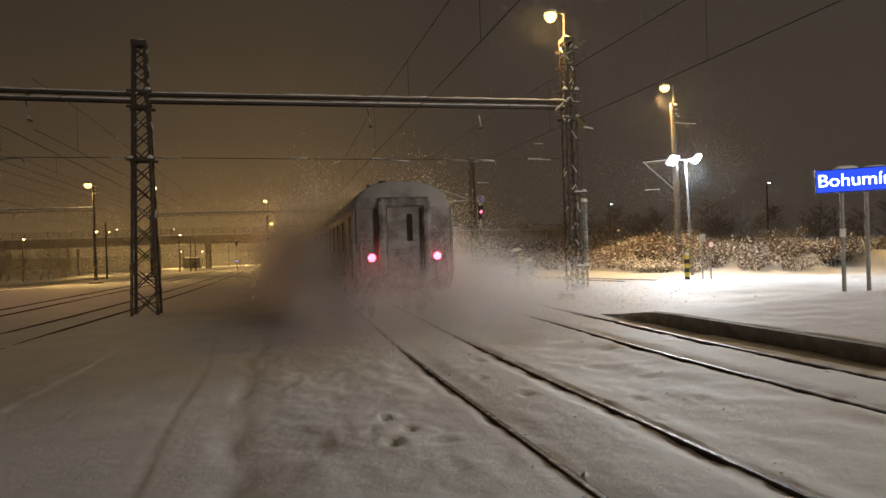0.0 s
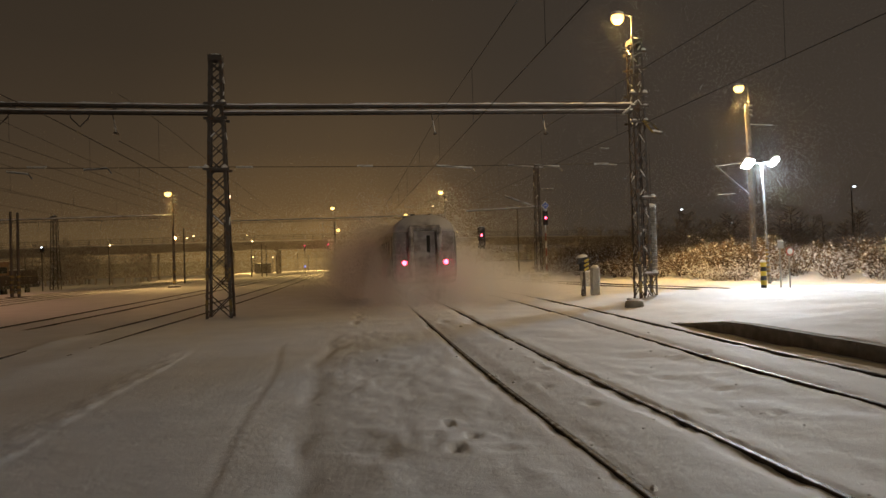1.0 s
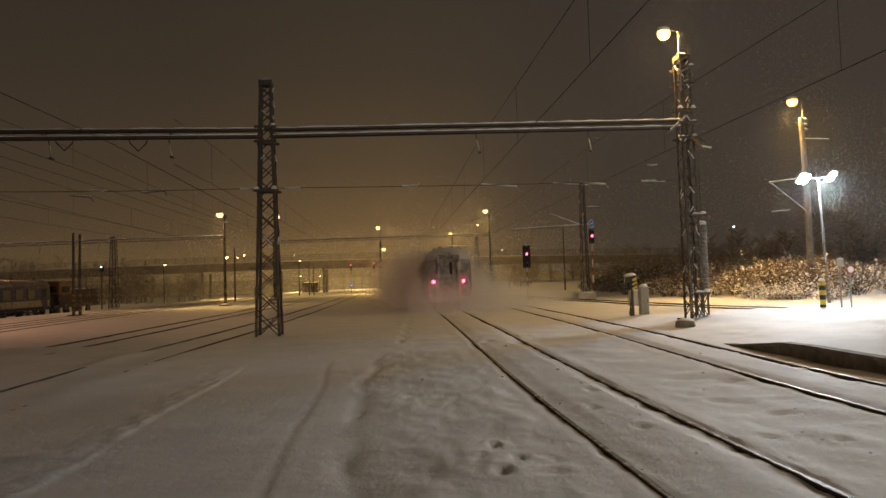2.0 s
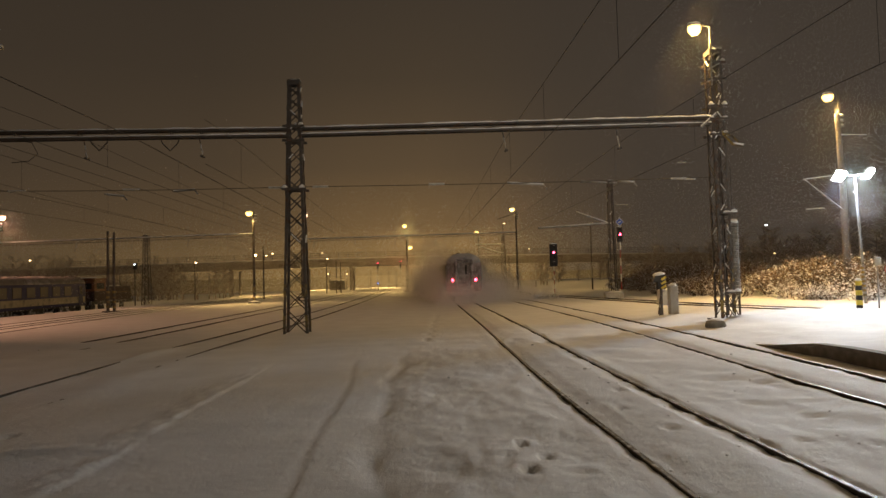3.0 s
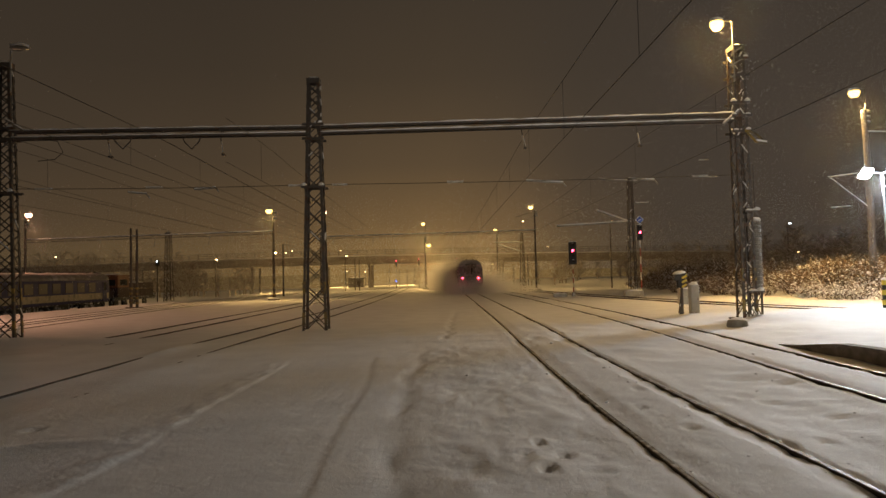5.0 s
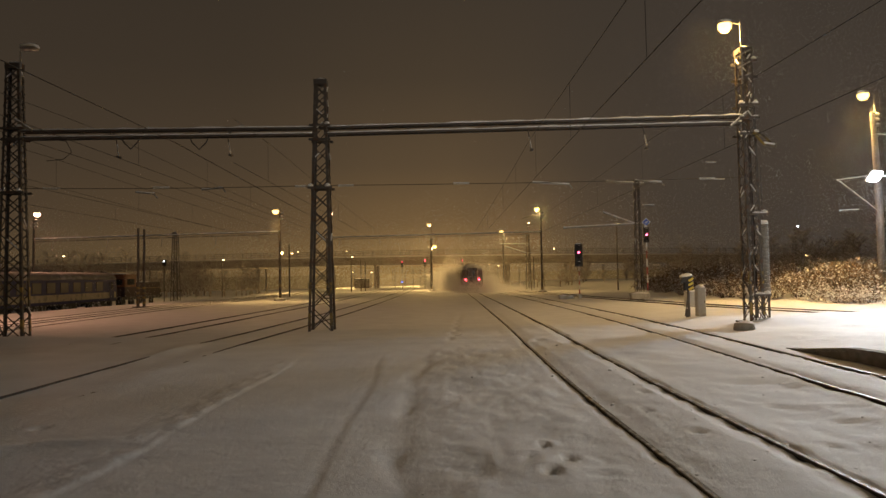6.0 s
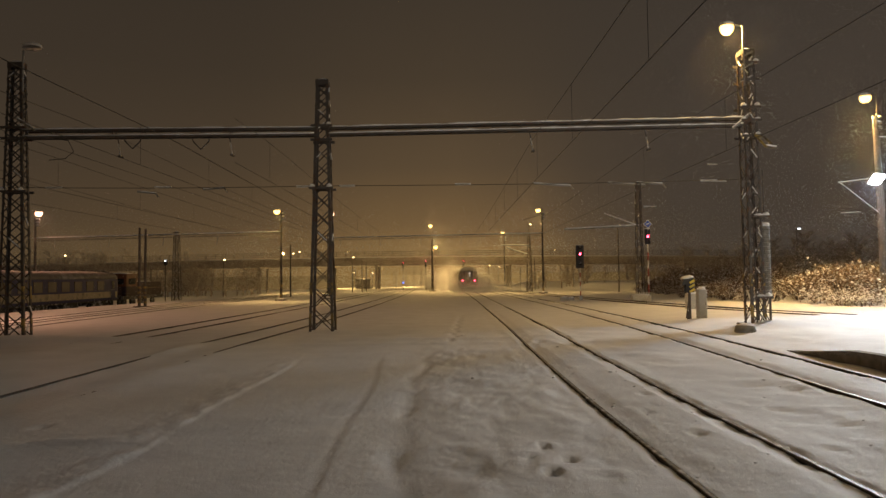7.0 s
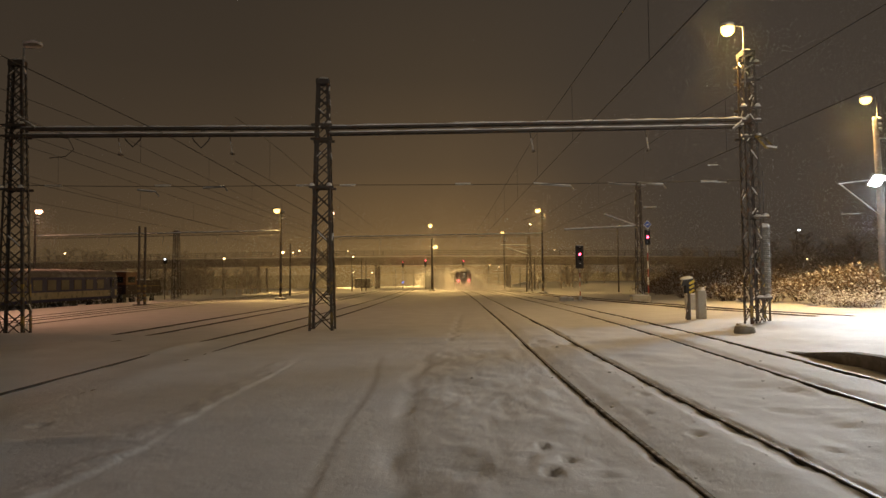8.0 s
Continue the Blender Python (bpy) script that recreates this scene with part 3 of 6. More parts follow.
def lattice_mast(name, label, place, height, w0, w1, panels, turn=0, depth=1.0, band=2.3, lean=0.0, k=0.115, strap=0.055):
    """A mast of four angle legs with crossed lacing, a plated head and warning bands."""
    x, y = place
    base = surface(x, y) - 0.15
    t = thing(name, label, "railway mast", (x, y, base), turn)
    h = height - base
    lx = math.tan(radians(lean))

    def corner(sx, sy, z):
        w = (w0 + (w1 - w0) * z / h) / 2
        return Vector((sx * w + lx * z, sy * w * depth, z))
    rnd = random.Random(int(abs(x) * 100))
    for sx in (-1, 1):
        for sy in (-1, 1):
            sh = Shape()
            pts = [corner(sx, sy, 0), corner(sx, sy, h)]
            sh.bar(pts[0] + Vector((0, -sy * k / 2, 0)), pts[1] + Vector((0, -sy * k / 2, 0)), 0.014, k, (0, 1, 0))
            sh.bar(pts[0] + Vector((-sx * k / 2, 0, 0)), pts[1] + Vector((-sx * k / 2, 0, 0)), k, 0.014, (0, 1, 0))
            leg = part("leg", sh, STEEL, t)
            for j in range(4):
                z0 = 0.35 + j * band / 4
                if j % 2 == 0:
                    b = Shape()
                    p, q = corner(sx, sy, z0), corner(sx, sy, z0 + band / 5)
                    o = Vector((sx * 0.011, sy * 0.011, 0))
                    b.bar(p + o + Vector((0, -sy * k / 2, 0)), q + o + Vector((0, -sy * k / 2, 0)), 0.006, k, (0, 1, 0))
                    b.bar(p + o + Vector((-sx * k / 2, 0, 0)), q + o + Vector((-sx * k / 2, 0, 0)), k, 0.006, (0, 1, 0))
                    part("warning_band", b, YELLOW, leg, "worn yellow warning paint")
    zs = [0.1]
    q = (w1 / w0) ** (1 / panels)
    total = sum(q**i for i in range(panels))
    for i in range(panels):
        zs.append(zs[-1] + (h - 0.3) * q**i / total)
    for i in range(panels):
        for face in range(4):
            ax, ay = ((-1, -1), (1, -1), (1, 1), (-1, 1))[face]
            bx, by = ((1, -1), (1, 1), (-1, 1), (-1, -1))[face]
            off = Vector(((0, -0.012, 0), (0.012, 0, 0), (0, 0.012, 0), (-0.012, 0, 0))[face])
            fl = 1 if (i + face) % 2 else -1
            a0, b0 = (ax, ay), (bx, by)
            if fl < 0:
                a0, b0 = b0, a0
            sh = Shape().bar(corner(*a0, zs[i]) + off, corner(*b0, zs[i + 1]) + off, strap, 0.012, off.normalized())
            lace = part("lacing_bar", sh, STEEL, t)
            if face in (0, 2):
                off2 = off * 2.4
                part("lacing_bar", Shape().bar(corner(*b0, zs[i]) + off2, corner(*a0, zs[i + 1]) + off2, strap, 0.012, off.normalized()), STEEL, t)
            if rnd.random() < (0.45 if k < 0.082 else 0.15):
                p, q2 = corner(*a0, zs[i]), corner(*b0, zs[i + 1])
                u0 = rnd.uniform(0.05, 0.4)
                u1 = u0 + rnd.uniform(0.25, 0.5)
                up = Vector((0, 0, 0.035))
                part("snow_ridge", Shape().bar(p.lerp(q2, u0) + off + up, p.lerp(q2, u1) + off + up, 0.05, 0.03), SNOW_CAP, lace)
    head = Shape()
    for s in (-1, 1):
        c = corner(0, s, h - 0.1)
        head.box(c + Vector((0, s * 0.016, 0)), (w1 + 0.02, 0.012, 0.2))
        c = corner(s, 0, h - 0.1)
        head.box(c + Vector((s * 0.016, 0, 0)), (0.012, w1 * depth + 0.04, 0.2))
    part("head_plate", head, STEEL, t)
    part("snow_cap", Shape().lump((lx * h, 0, h - 0.02), (w1 * 0.55, w1 * depth * 0.55, 0.12), rnd), SNOW_CAP, t, smooth=True)
    foot = Shape().box((0, 0, -0.02), (w0 + 0.5, w0 * depth + 0.5, 0.22), 0.12)
    part("footing", foot, CONCRETE, t)
    return t, corner


def bracket(t, corner, z, w=0.5, snow=True, seed=1):
    """A cross bracket of two angles bolted round a mast, with snow on it."""
    rnd = random.Random(seed)
    for s in (1, -1):
        c = corner(0, s, z)
        b = part("bracket", Shape().box(c + Vector((0, s * 0.05, 0)), (w, 0.07, 0.09)), STEEL, t)
    if snow:
        for s in (-1, 1):
            if rnd.random() < 0.3:
                continue
            c = corner(0, -1, z)
            part("snow_tuft", Shape().lump((c.x + s * w * rnd.uniform(0.3, 0.42), c.y - 0.05, z + 0.04), (rnd.uniform(0.07, 0.13), 0.07, rnd.uniform(0.06, 0.13)), rnd), SNOW_CAP, b, smooth=True)


mast_w, cw = lattice_mast("portal_mast", "tall dark lattice mast with a snowy unlit lantern on top", PORTAL_W, 10.05, 0.98, 0.5, 16, lean=-0.35, depth=0.5, k=0.085, strap=0.045)
mast_m, cm = lattice_mast("portal_mast", "dark lattice mast between the tracks with yellow warning bands", PORTAL_M, 9.6, 0.92, 0.44, 15, lean=0.2, depth=0.8, k=0.09, strap=0.042)
mast_e, ce = lattice_mast("portal_mast", "lattice mast with sodium lantern, tension weights and snowy brackets", PORTAL_E, 10.45, 0.54, 0.44, 14, lean=-0.35, depth=1.1, k=0.08, strap=0.045)
for t, c, zs in ((mast_w, cw, (7.75, 7.35, 5.4)), (mast_m, cm, (7.95, 7.4, 5.55)), (mast_e, ce, (9.95, 9.3, 8.25, 7.75, 7.15))):
    for i, z in enumerate(zs):
        w = c(1, 0, z).x - c(-1, 0, z).x
        bracket(t, c, z, w + 0.28, True, i + 3)


def portal_beam():
    t = thing("portal_beam", "long steel portal beam with snow along both chords", "railway portal")
    z = 7.78
    rnd = random.Random(4)
    for a, b, za, zb in ((PORTAL_W, PORTAL_M, 7.38, 7.60), (PORTAL_M, PORTAL_E, 7.60, 7.71)):
        a3, b3 = Vector((*a, za)), Vector((*b, zb))
        d = (b3 - a3).normalized()
        a3, b3 = a3 + d * 0.2, b3 - d * 0.2
        n = d.cross(Vector((0, 0, 1)))
        for dz, name in ((0.115, "upper_chord"), (-0.135, "lower_chord")):
            sh = Shape()
            for s in (-1, 1):
                o = n * 0.16 * s + Vector((0, 0, dz))
                sh.bar(a3 + o, b3 + o, 0.05, 0.07)
            ch = part(name, sh, STEEL, t)
            sn = Shape()
            steps = int((b3 - a3).length / 0.45)
            pts = [a3.lerp(b3, i / steps) for i in range(steps + 1)]
            for s in (-1, 1):
                vs, fs = [], []
                for i, p in enumerate(pts):
                    hh = 0.04 + rnd.uniform(-0.018, 0.03)
                    ww = 0.035 + rnd.uniform(-0.006, 0.006)
                    c = p + n * 0.16 * s + Vector((0, 0, dz + 0.036))
                    vs += [c - n * ww, c - n * ww * 0.7 + Vector((0, 0, hh)), c + n * ww * 0.7 + Vector((0, 0, hh)), c + n * ww]
                    if i:
                        k = 4 * i
                        fs += [(k - 4 + j, k + j, k + j + 1, k - 3 + j) for j in range(3)] + [(k - 1, k + 3, k, k - 4)]
                fs += [(0, 1, 2, 3), (len(vs) - 1, len(vs) - 2, len(vs) - 3, len(vs) - 4)]
                sn.add(vs, fs)
            part("snow_ridge", sn, SNOW_CAP, ch, smooth=True)
        steps = int((b3 - a3).length / 1.0)
        for i in range(steps + 1):
            p = a3.lerp(b3, i / steps)
            v = Shape()
            for s in (-1, 1):
                v.bar(p + n * 0.16 * s + Vector((0, 0, -0.12)), p + n * 0.16 * s + Vector((0, 0, 0.10)), 0.06, 0.02, n)
            part("upright", v, STEEL, t)
    for p, q, z0, z1 in ((PORTAL_E, PORTAL_M, 7.35, 7.9), (PORTAL_W, PORTAL_M, 7.9, 7.4)):
        a, b = Vector((*p, z0)), Vector((*q, z1))
        d = (b - a)
        d.z = 0
        d.normalize()
        st = part("knee_brace", Shape().bar(a + d * 0.15 + Vector((0, -0.28, 0.55 if z0 < 7.5 else 0)), a + d * 0.75 + Vector((0, -0.28, 0.05 if z0 < 7.5 else -0.4)), 0.09, 0.06), GALV, t)
        part("snow_ridge", Shape().bar(a + d * 0.15 + Vector((0, -0.28, 0.61 if z0 < 7.5 else 0.06)), a + d * 0.75 + Vector((0, -0.28, 0.11 if z0 < 7.5 else -0.34)), 0.08, 0.04), SNOW_CAP, st)


portal_beam()


def lantern(parent, at, aim, lens, lit=True, size=0.5, snow=True):
    """A street lantern on the end of its arm, with a shallow lens; at is in the parent's space."""
    at = Vector(at)
    rot = Matrix.Rotation(math.atan2(aim[1], aim[0]), 3, "Z")
    hood = Shape()
    vs, fs = [], []
    prof = [(-0.5, 0.18, 0.10), (-0.35, 0.30, 0.16), (0.0, 0.36, 0.19), (0.35, 0.30, 0.15), (0.5, 0.14, 0.07)]
    for u, w, hh in prof:
        for a in range(7):
            ang = math.pi * a / 6
            vs.append(at + rot @ Vector((u * size, math.cos(ang) * w * size, math.sin(ang) * hh * size)))
    for i in range(4):
        fs += [(7 * i + a, 7 * i + a + 1, 7 * i + 8 + a, 7 * i + 7 + a) for a in range(6)] + [(7 * i, 7 * i + 7, 7 * i + 13, 7 * i + 6)]
    fs += [tuple(range(7)), tuple(range(28, 35))[::-1]]
    hood.add(vs, fs)
    hb = part("lantern", hood, GALV, parent, smooth=True)
    if lit:
        g = Shape()
        vs = [at + rot @ Vector((math.cos(a) * 0.5 * size * r, math.sin(a) * 0.42 * size * r, -0.012 - dz * size))
              for r, dz in ((1.0, 0.0), (1.06, 0.2), (0.95, 0.42), (0.6, 0.62)) for a in [2 * math.pi * k / 12 for k in range(12)]]
        fs = [(12 * i + k, 12 * i + (k + 1) % 12, 12 * i + 12 + (k + 1) % 12, 12 * i + 12 + k) for i in range(3) for k in range(12)] + [tuple(range(12))[::-1], tuple(range(36, 48))]
        g.add(vs, fs)
        part("lens", g, lens, hb, "glowing lantern glass", smooth=True)
    if snow:
        part("snow_cap", Shape().lump(at + Vector((0, 0, 0.13 * size)), (0.52 * size, 0.4 * size, 0.22 * size), random.Random(2)), SNOW_CAP, hb, smooth=True)
    return hb


# lanterns on the portal masts
b = mast_e.location
o = Vector((11.0, 24.0, 11.45)) - b
part("lantern_pipe", Shape().tube([(-0.28, -0.32, 9.0 - b.z), (-0.28, -0.32, 11.3 - b.z), (o.x + 0.14, o.y, 11.52 - b.z)], 0.035, 8), GALV, mast_e)
lantern(mast_e, o, (-1, -0.2), LENS_SODIUM, size=0.5)
b = mast_w.location
o = Vector((-15.0, 23.0, 10.55)) - b
part("lantern_pipe", Shape().tube([(0.36, -0.3, 8.9 - b.z), (0.36, -0.3, 10.4 - b.z), (o.x + 0.05, o.y, 10.48 - b.z)], 0.035, 8), GALV, mast_w)
lantern(mast_w, o, (1, 0), LENS_SODIUM, lit=False, size=0.62)


def mast_fittings():
    """Weights, frames and the loose ladder hoop of the eastern mast."""
    t, z = mast_e, mast_e.location.z
    for i in range(17):
        c = (0.42, -0.05, 1.2 + i * 0.15)
        w = part("tension_weight", Shape().lathe(c, [(0.165, 0), (0.18, 0.01), (0.18, 0.12), (0.165, 0.135)], 12), CONCRETE, t)
    part("weight_rod", Shape().tube([(0.42, -0.05, 1.0), (0.42, -0.05, 5.9)], 0.018), STEEL, t)
    part("snow_cap", Shape().lump((0.42, -0.05, 3.75), (0.2, 0.2, 0.16), random.Random(8)), SNOW_CAP, w, smooth=True)
    for y in (-0.3, 0.2):
        part("guide_post", Shape().bar((0.42, y, 0.0), (0.42, y, 1.1), 0.06), STEEL, t)
    for z1 in (1.08, 4.1):
        part("guide_bracket", Shape().box((0.2, 0.28, z1), (0.62, 0.07, 0.07)), STEEL, t)
        f = part("guide_bracket", Shape().box((0.2, -0.33, z1), (0.62, 0.07, 0.07)), STEEL, t)
        part("snow_ridge", Shape().lump((0.08, -0.33, z1 + 0.03), (0.2, 0.08, 0.08), random.Random(5)).lump((0.36, -0.33, z1 + 0.03), (0.14, 0.08, 0.13), random.Random(6)), SNOW_CAP, f, smooth=True)
    part("guide_brace", Shape().bar((0.42, -0.3, 0.1), (0.0, -0.3, 1.0), 0.05, 0.02).bar((0.0, -0.3, 0.1), (0.42, -0.3, 1.0), 0.05, 0.02), STEEL, t)
    fr = Shape()
    q = [Vector((0.02, -0.40, 7.15)), Vector((0.37, -0.40, 7.05)), Vector((0.68, -0.62, 6.60)), Vector((0.30, -0.62, 6.66))]
    for i in range(4):
        fr.bar(q[i], q[(i + 1) % 4], 0.07, 0.07)
    # yellow paint stands in for the lantern's light on the frame
    part("tilted_frame", fr, YELLOW, t, "tilted steel frame painted yellow like lantern light")
    part("snow_ridge", Shape().bar(q[2] + Vector((0, 0, 0.06)), q[3] + Vector((0, 0, 0.06)), 0.1, 0.06), SNOW_CAP, t)
    for i in range(3):
        part("sodium_bracket", Shape().bar((-0.42, -0.3, 9.2 + 0.45 * i), (0.05, -0.3, 9.45 + 0.45 * i), 0.05), GALV, t)
    part("cable_duct", Shape().tube([(-0.1, -0.33, 0.1), (-0.12, -0.33, 4.0)], 0.03), STEEL, t)
    blk = thing("concrete_block", "round-edged concrete footing block with snow on top", "concrete block", (10.15, 21.5, surface(10.15, 21.5)))
    part("block", Shape().lathe((0, 0, 0), [(0.32, -0.25), (0.34, 0.05), (0.30, 0.2), (0.18, 0.23)], 14), CONCRETE, blk, smooth=True)
    part("snow_cap", Shape().lump((0.04, 0.03, 0.17), (0.30, 0.29, 0.13), random.Random(9)), SNOW_CAP, blk, smooth=True)


mast_fittings()

# ---------------------------------------------------------------- overhead line


def overhead_line(label, path, contact, carrier, sag, y0, y1, step, posts, two=False, drop=True):
    """Contact wire, carrying wire and droppers above one track; posts are the places of support."""
    t = thing("overhead_line", label, "overhead wire")

    def z_of(y, z):
        return z + level(path(y), y) * 0.9

    def carrier_z(y):
        for a, b in zip(posts, posts[1:]):
            if a <= y <= b:
                u = (y - a) / (b - a)
                return z_of(y, carrier) - 4 * sag * u * (1 - u)
        return z_of(y, carrier)
    ys = np.arange(y0, y1 + 0.1, 3.0)
    part("contact_wire", Shape().tube([(path(y), y, z_of(y, contact)) for y in ys], 0.0095, 5), WIRE, t)
    part("carrying_wire", Shape().tube([(path(y), y, carrier_z(y)) for y in ys], 0.0095, 5), WIRE, t)
    if two:
        part("feeder_wire", Shape().tube([(path(y) - 0.22, y, carrier_z(y) + 0.1) for y in ys], 0.0095, 5), WIRE, t)
    if drop:
        y = y0 + step / 2
        while y < min(y1, 70):
            part("dropper", Shape().tube([(path(y), y, z_of(y, contact)), (path(y), y, carrier_z(y))], 0.006, 4), WIRE, t)
            y += step


def straight(x0, ya, x1, yb):
    return lambda y: x0 + (x1 - x0) * (y - ya) / (yb - ya)


POSTS = [-40, 24.2, 86, 150, 215]
overhead_line("thin dark contact and carrying wires over the main track", straight(3.42, 8, 3.5, 90), 5.5, 7.15, 0.35, -30, 150, 6.2, POSTS)
overhead_line("thin dark contact and carrying wires over the platform track", straight(8.2, 8, 8.0, 90), 5.5, 7.15, 0.35, -30, 150, 7.4, POSTS)
overhead_line("thin dark contact and carrying wires over a western track", straight(-10.3, 13, -10.5, 90), 5.95, 7.4, 0.3, -20, 150, 6.4, POSTS, two=True)
overhead_line("thin slack feeder wires along the western masts", straight(-13.0, 20, -12.6, 90), 6.5, 7.8, 0.5, -20, 150, 9.0, POSTS, drop=False)
overhead_line("thin slack wires beyond the portal mast", straight(-19.0, 20, -18.0, 90), 5.6, 6.9, 0.5, 5, 150, 9.0, POSTS)
overhead_line("thin dark wires over the outer western track", straight(-15.5, 20, -15.6, 90), 5.65, 7.0, 0.3, -20, 150, 7.0, POSTS)
overhead_line("thin dark wires over the near western track", straight(-6.6, 10, -6.3, 90), 5.7, 7.2, 0.4, 20, 150, 8.0, POSTS)


def insulator(parent, p, q, n=5, r=0.05):
    """A ribbed insulator from p to q."""
    p, q = Vector(p), Vector(q)
    pts, rs = [], []
    for i in range(2 * n + 1):
        pts.append(p.lerp(q, i / (2 * n)))
        rs.append(r if i % 2 else r * 0.45)
    return part("insulator", Shape().tube(pts, rs, 8), CERAMIC, parent)


def cross_span():
    """Cross wire below the beam with insulators, hangers and steady arms."""
    t = thing("cross_span", "frosted cross wire with insulators, hangers and steady arms", "overhead wire")
    a, m, e = Vector((*PORTAL_W, 5.42)), Vector((*PORTAL_M, 5.5)), Vector((*PORTAL_E, 5.5))
    for p, q in ((a, m), (m, e)):
        pts = [p.lerp(q, i / 8) - Vector((0, 0.1, 0.05 * math.sin(math.pi * i / 8))) for i in range(9)]
        part("span_wire", Shape().tube(pts, 0.012, 5), WIRE, t)
    for p, q, us in ((a, m, (0.12, 0.47, 0.94)), (m, e, (0.06, 0.33, 0.9))):
        for u in us:
            d = (q - p).normalized()
            c = p.lerp(q, u) - Vector((0, 0.1, 0.03))
            ins = insulator(t, c - d * 0.3, c + d * 0.3, 6, 0.032)
            part("snow_ridge", Shape().bar(c - d * 0.3 + Vector((0, 0, 0.035)), c + d * 0.3 + Vector((0, 0, 0.035)), 0.04, 0.018), SNOW_CAP, ins)
    for x, x2, z, tilt in ((-11.6, -10.9, 5.35, -0.08), (-9.1, -8.3, 5.4, 0.05), (3.5, 4.9, 5.46, -0.1), (7.5, 8.4, 5.45, -0.06)):
        y = 24.05
        arm = part("steady_arm", Shape().tube([(x, y, z), (x2, y, z + tilt), (x2 + 0.12, y, z + tilt - 0.16)], 0.028, 6), GALV, t)
        part("snow_ridge", Shape().bar((x, y, z + 0.035), (x2, y, z + tilt + 0.035), 0.05, 0.03), SNOW_CAP, arm)
    for x in (-11.55, -9.1):
        y = PORTAL_W[1] + (x - PORTAL_W[0]) * 0.113
        h = part("vee_hanger", Shape().tube([(x - 0.32, y, 7.30), (x - 0.28, y, 7.18), (x, y, 6.9), (x + 0.28, y, 7.18), (x + 0.32, y, 7.30)], 0.026, 6), STEEL, t)
    for x in (-12.35, -8.1, 3.35, 7.75):
        y = 24.0
        part("hanger_rod", Shape().tube([(x, y, 7.5), (x + 0.05, y, 7.2)], 0.02, 6), STEEL, t)
        insulator(t, (x + 0.05, y, 7.2), (x + 0.12, y, 6.75), 5, 0.035)
        part("clamp", Shape().box((x + 0.13, y, 6.7), (0.1, 0.25, 0.06)), STEEL, t)
    for dz, dx in ((6.1, 0.0), (5.5, -0.15), (5.45, 0.3)):
        c = Vector((11.0 - 0.75 + dx, 23.9, dz))
        insulator(t, c - Vector((0.2, 0, 0)), c + Vector((0.2, 0, 0)), 4, 0.03)
    part("jumper_cable", Shape().tube([(-14.1, 22.9, 7.2), (-13.6, 22.95, 7.1), (-13.4, 22.95, 6.7), (-13.7, 22.95, 6.45), (-14.3, 22.95, 6.4)], 0.015, 5), WIRE, t)


cross_span()

# ---------------------------------------------------------------- signals


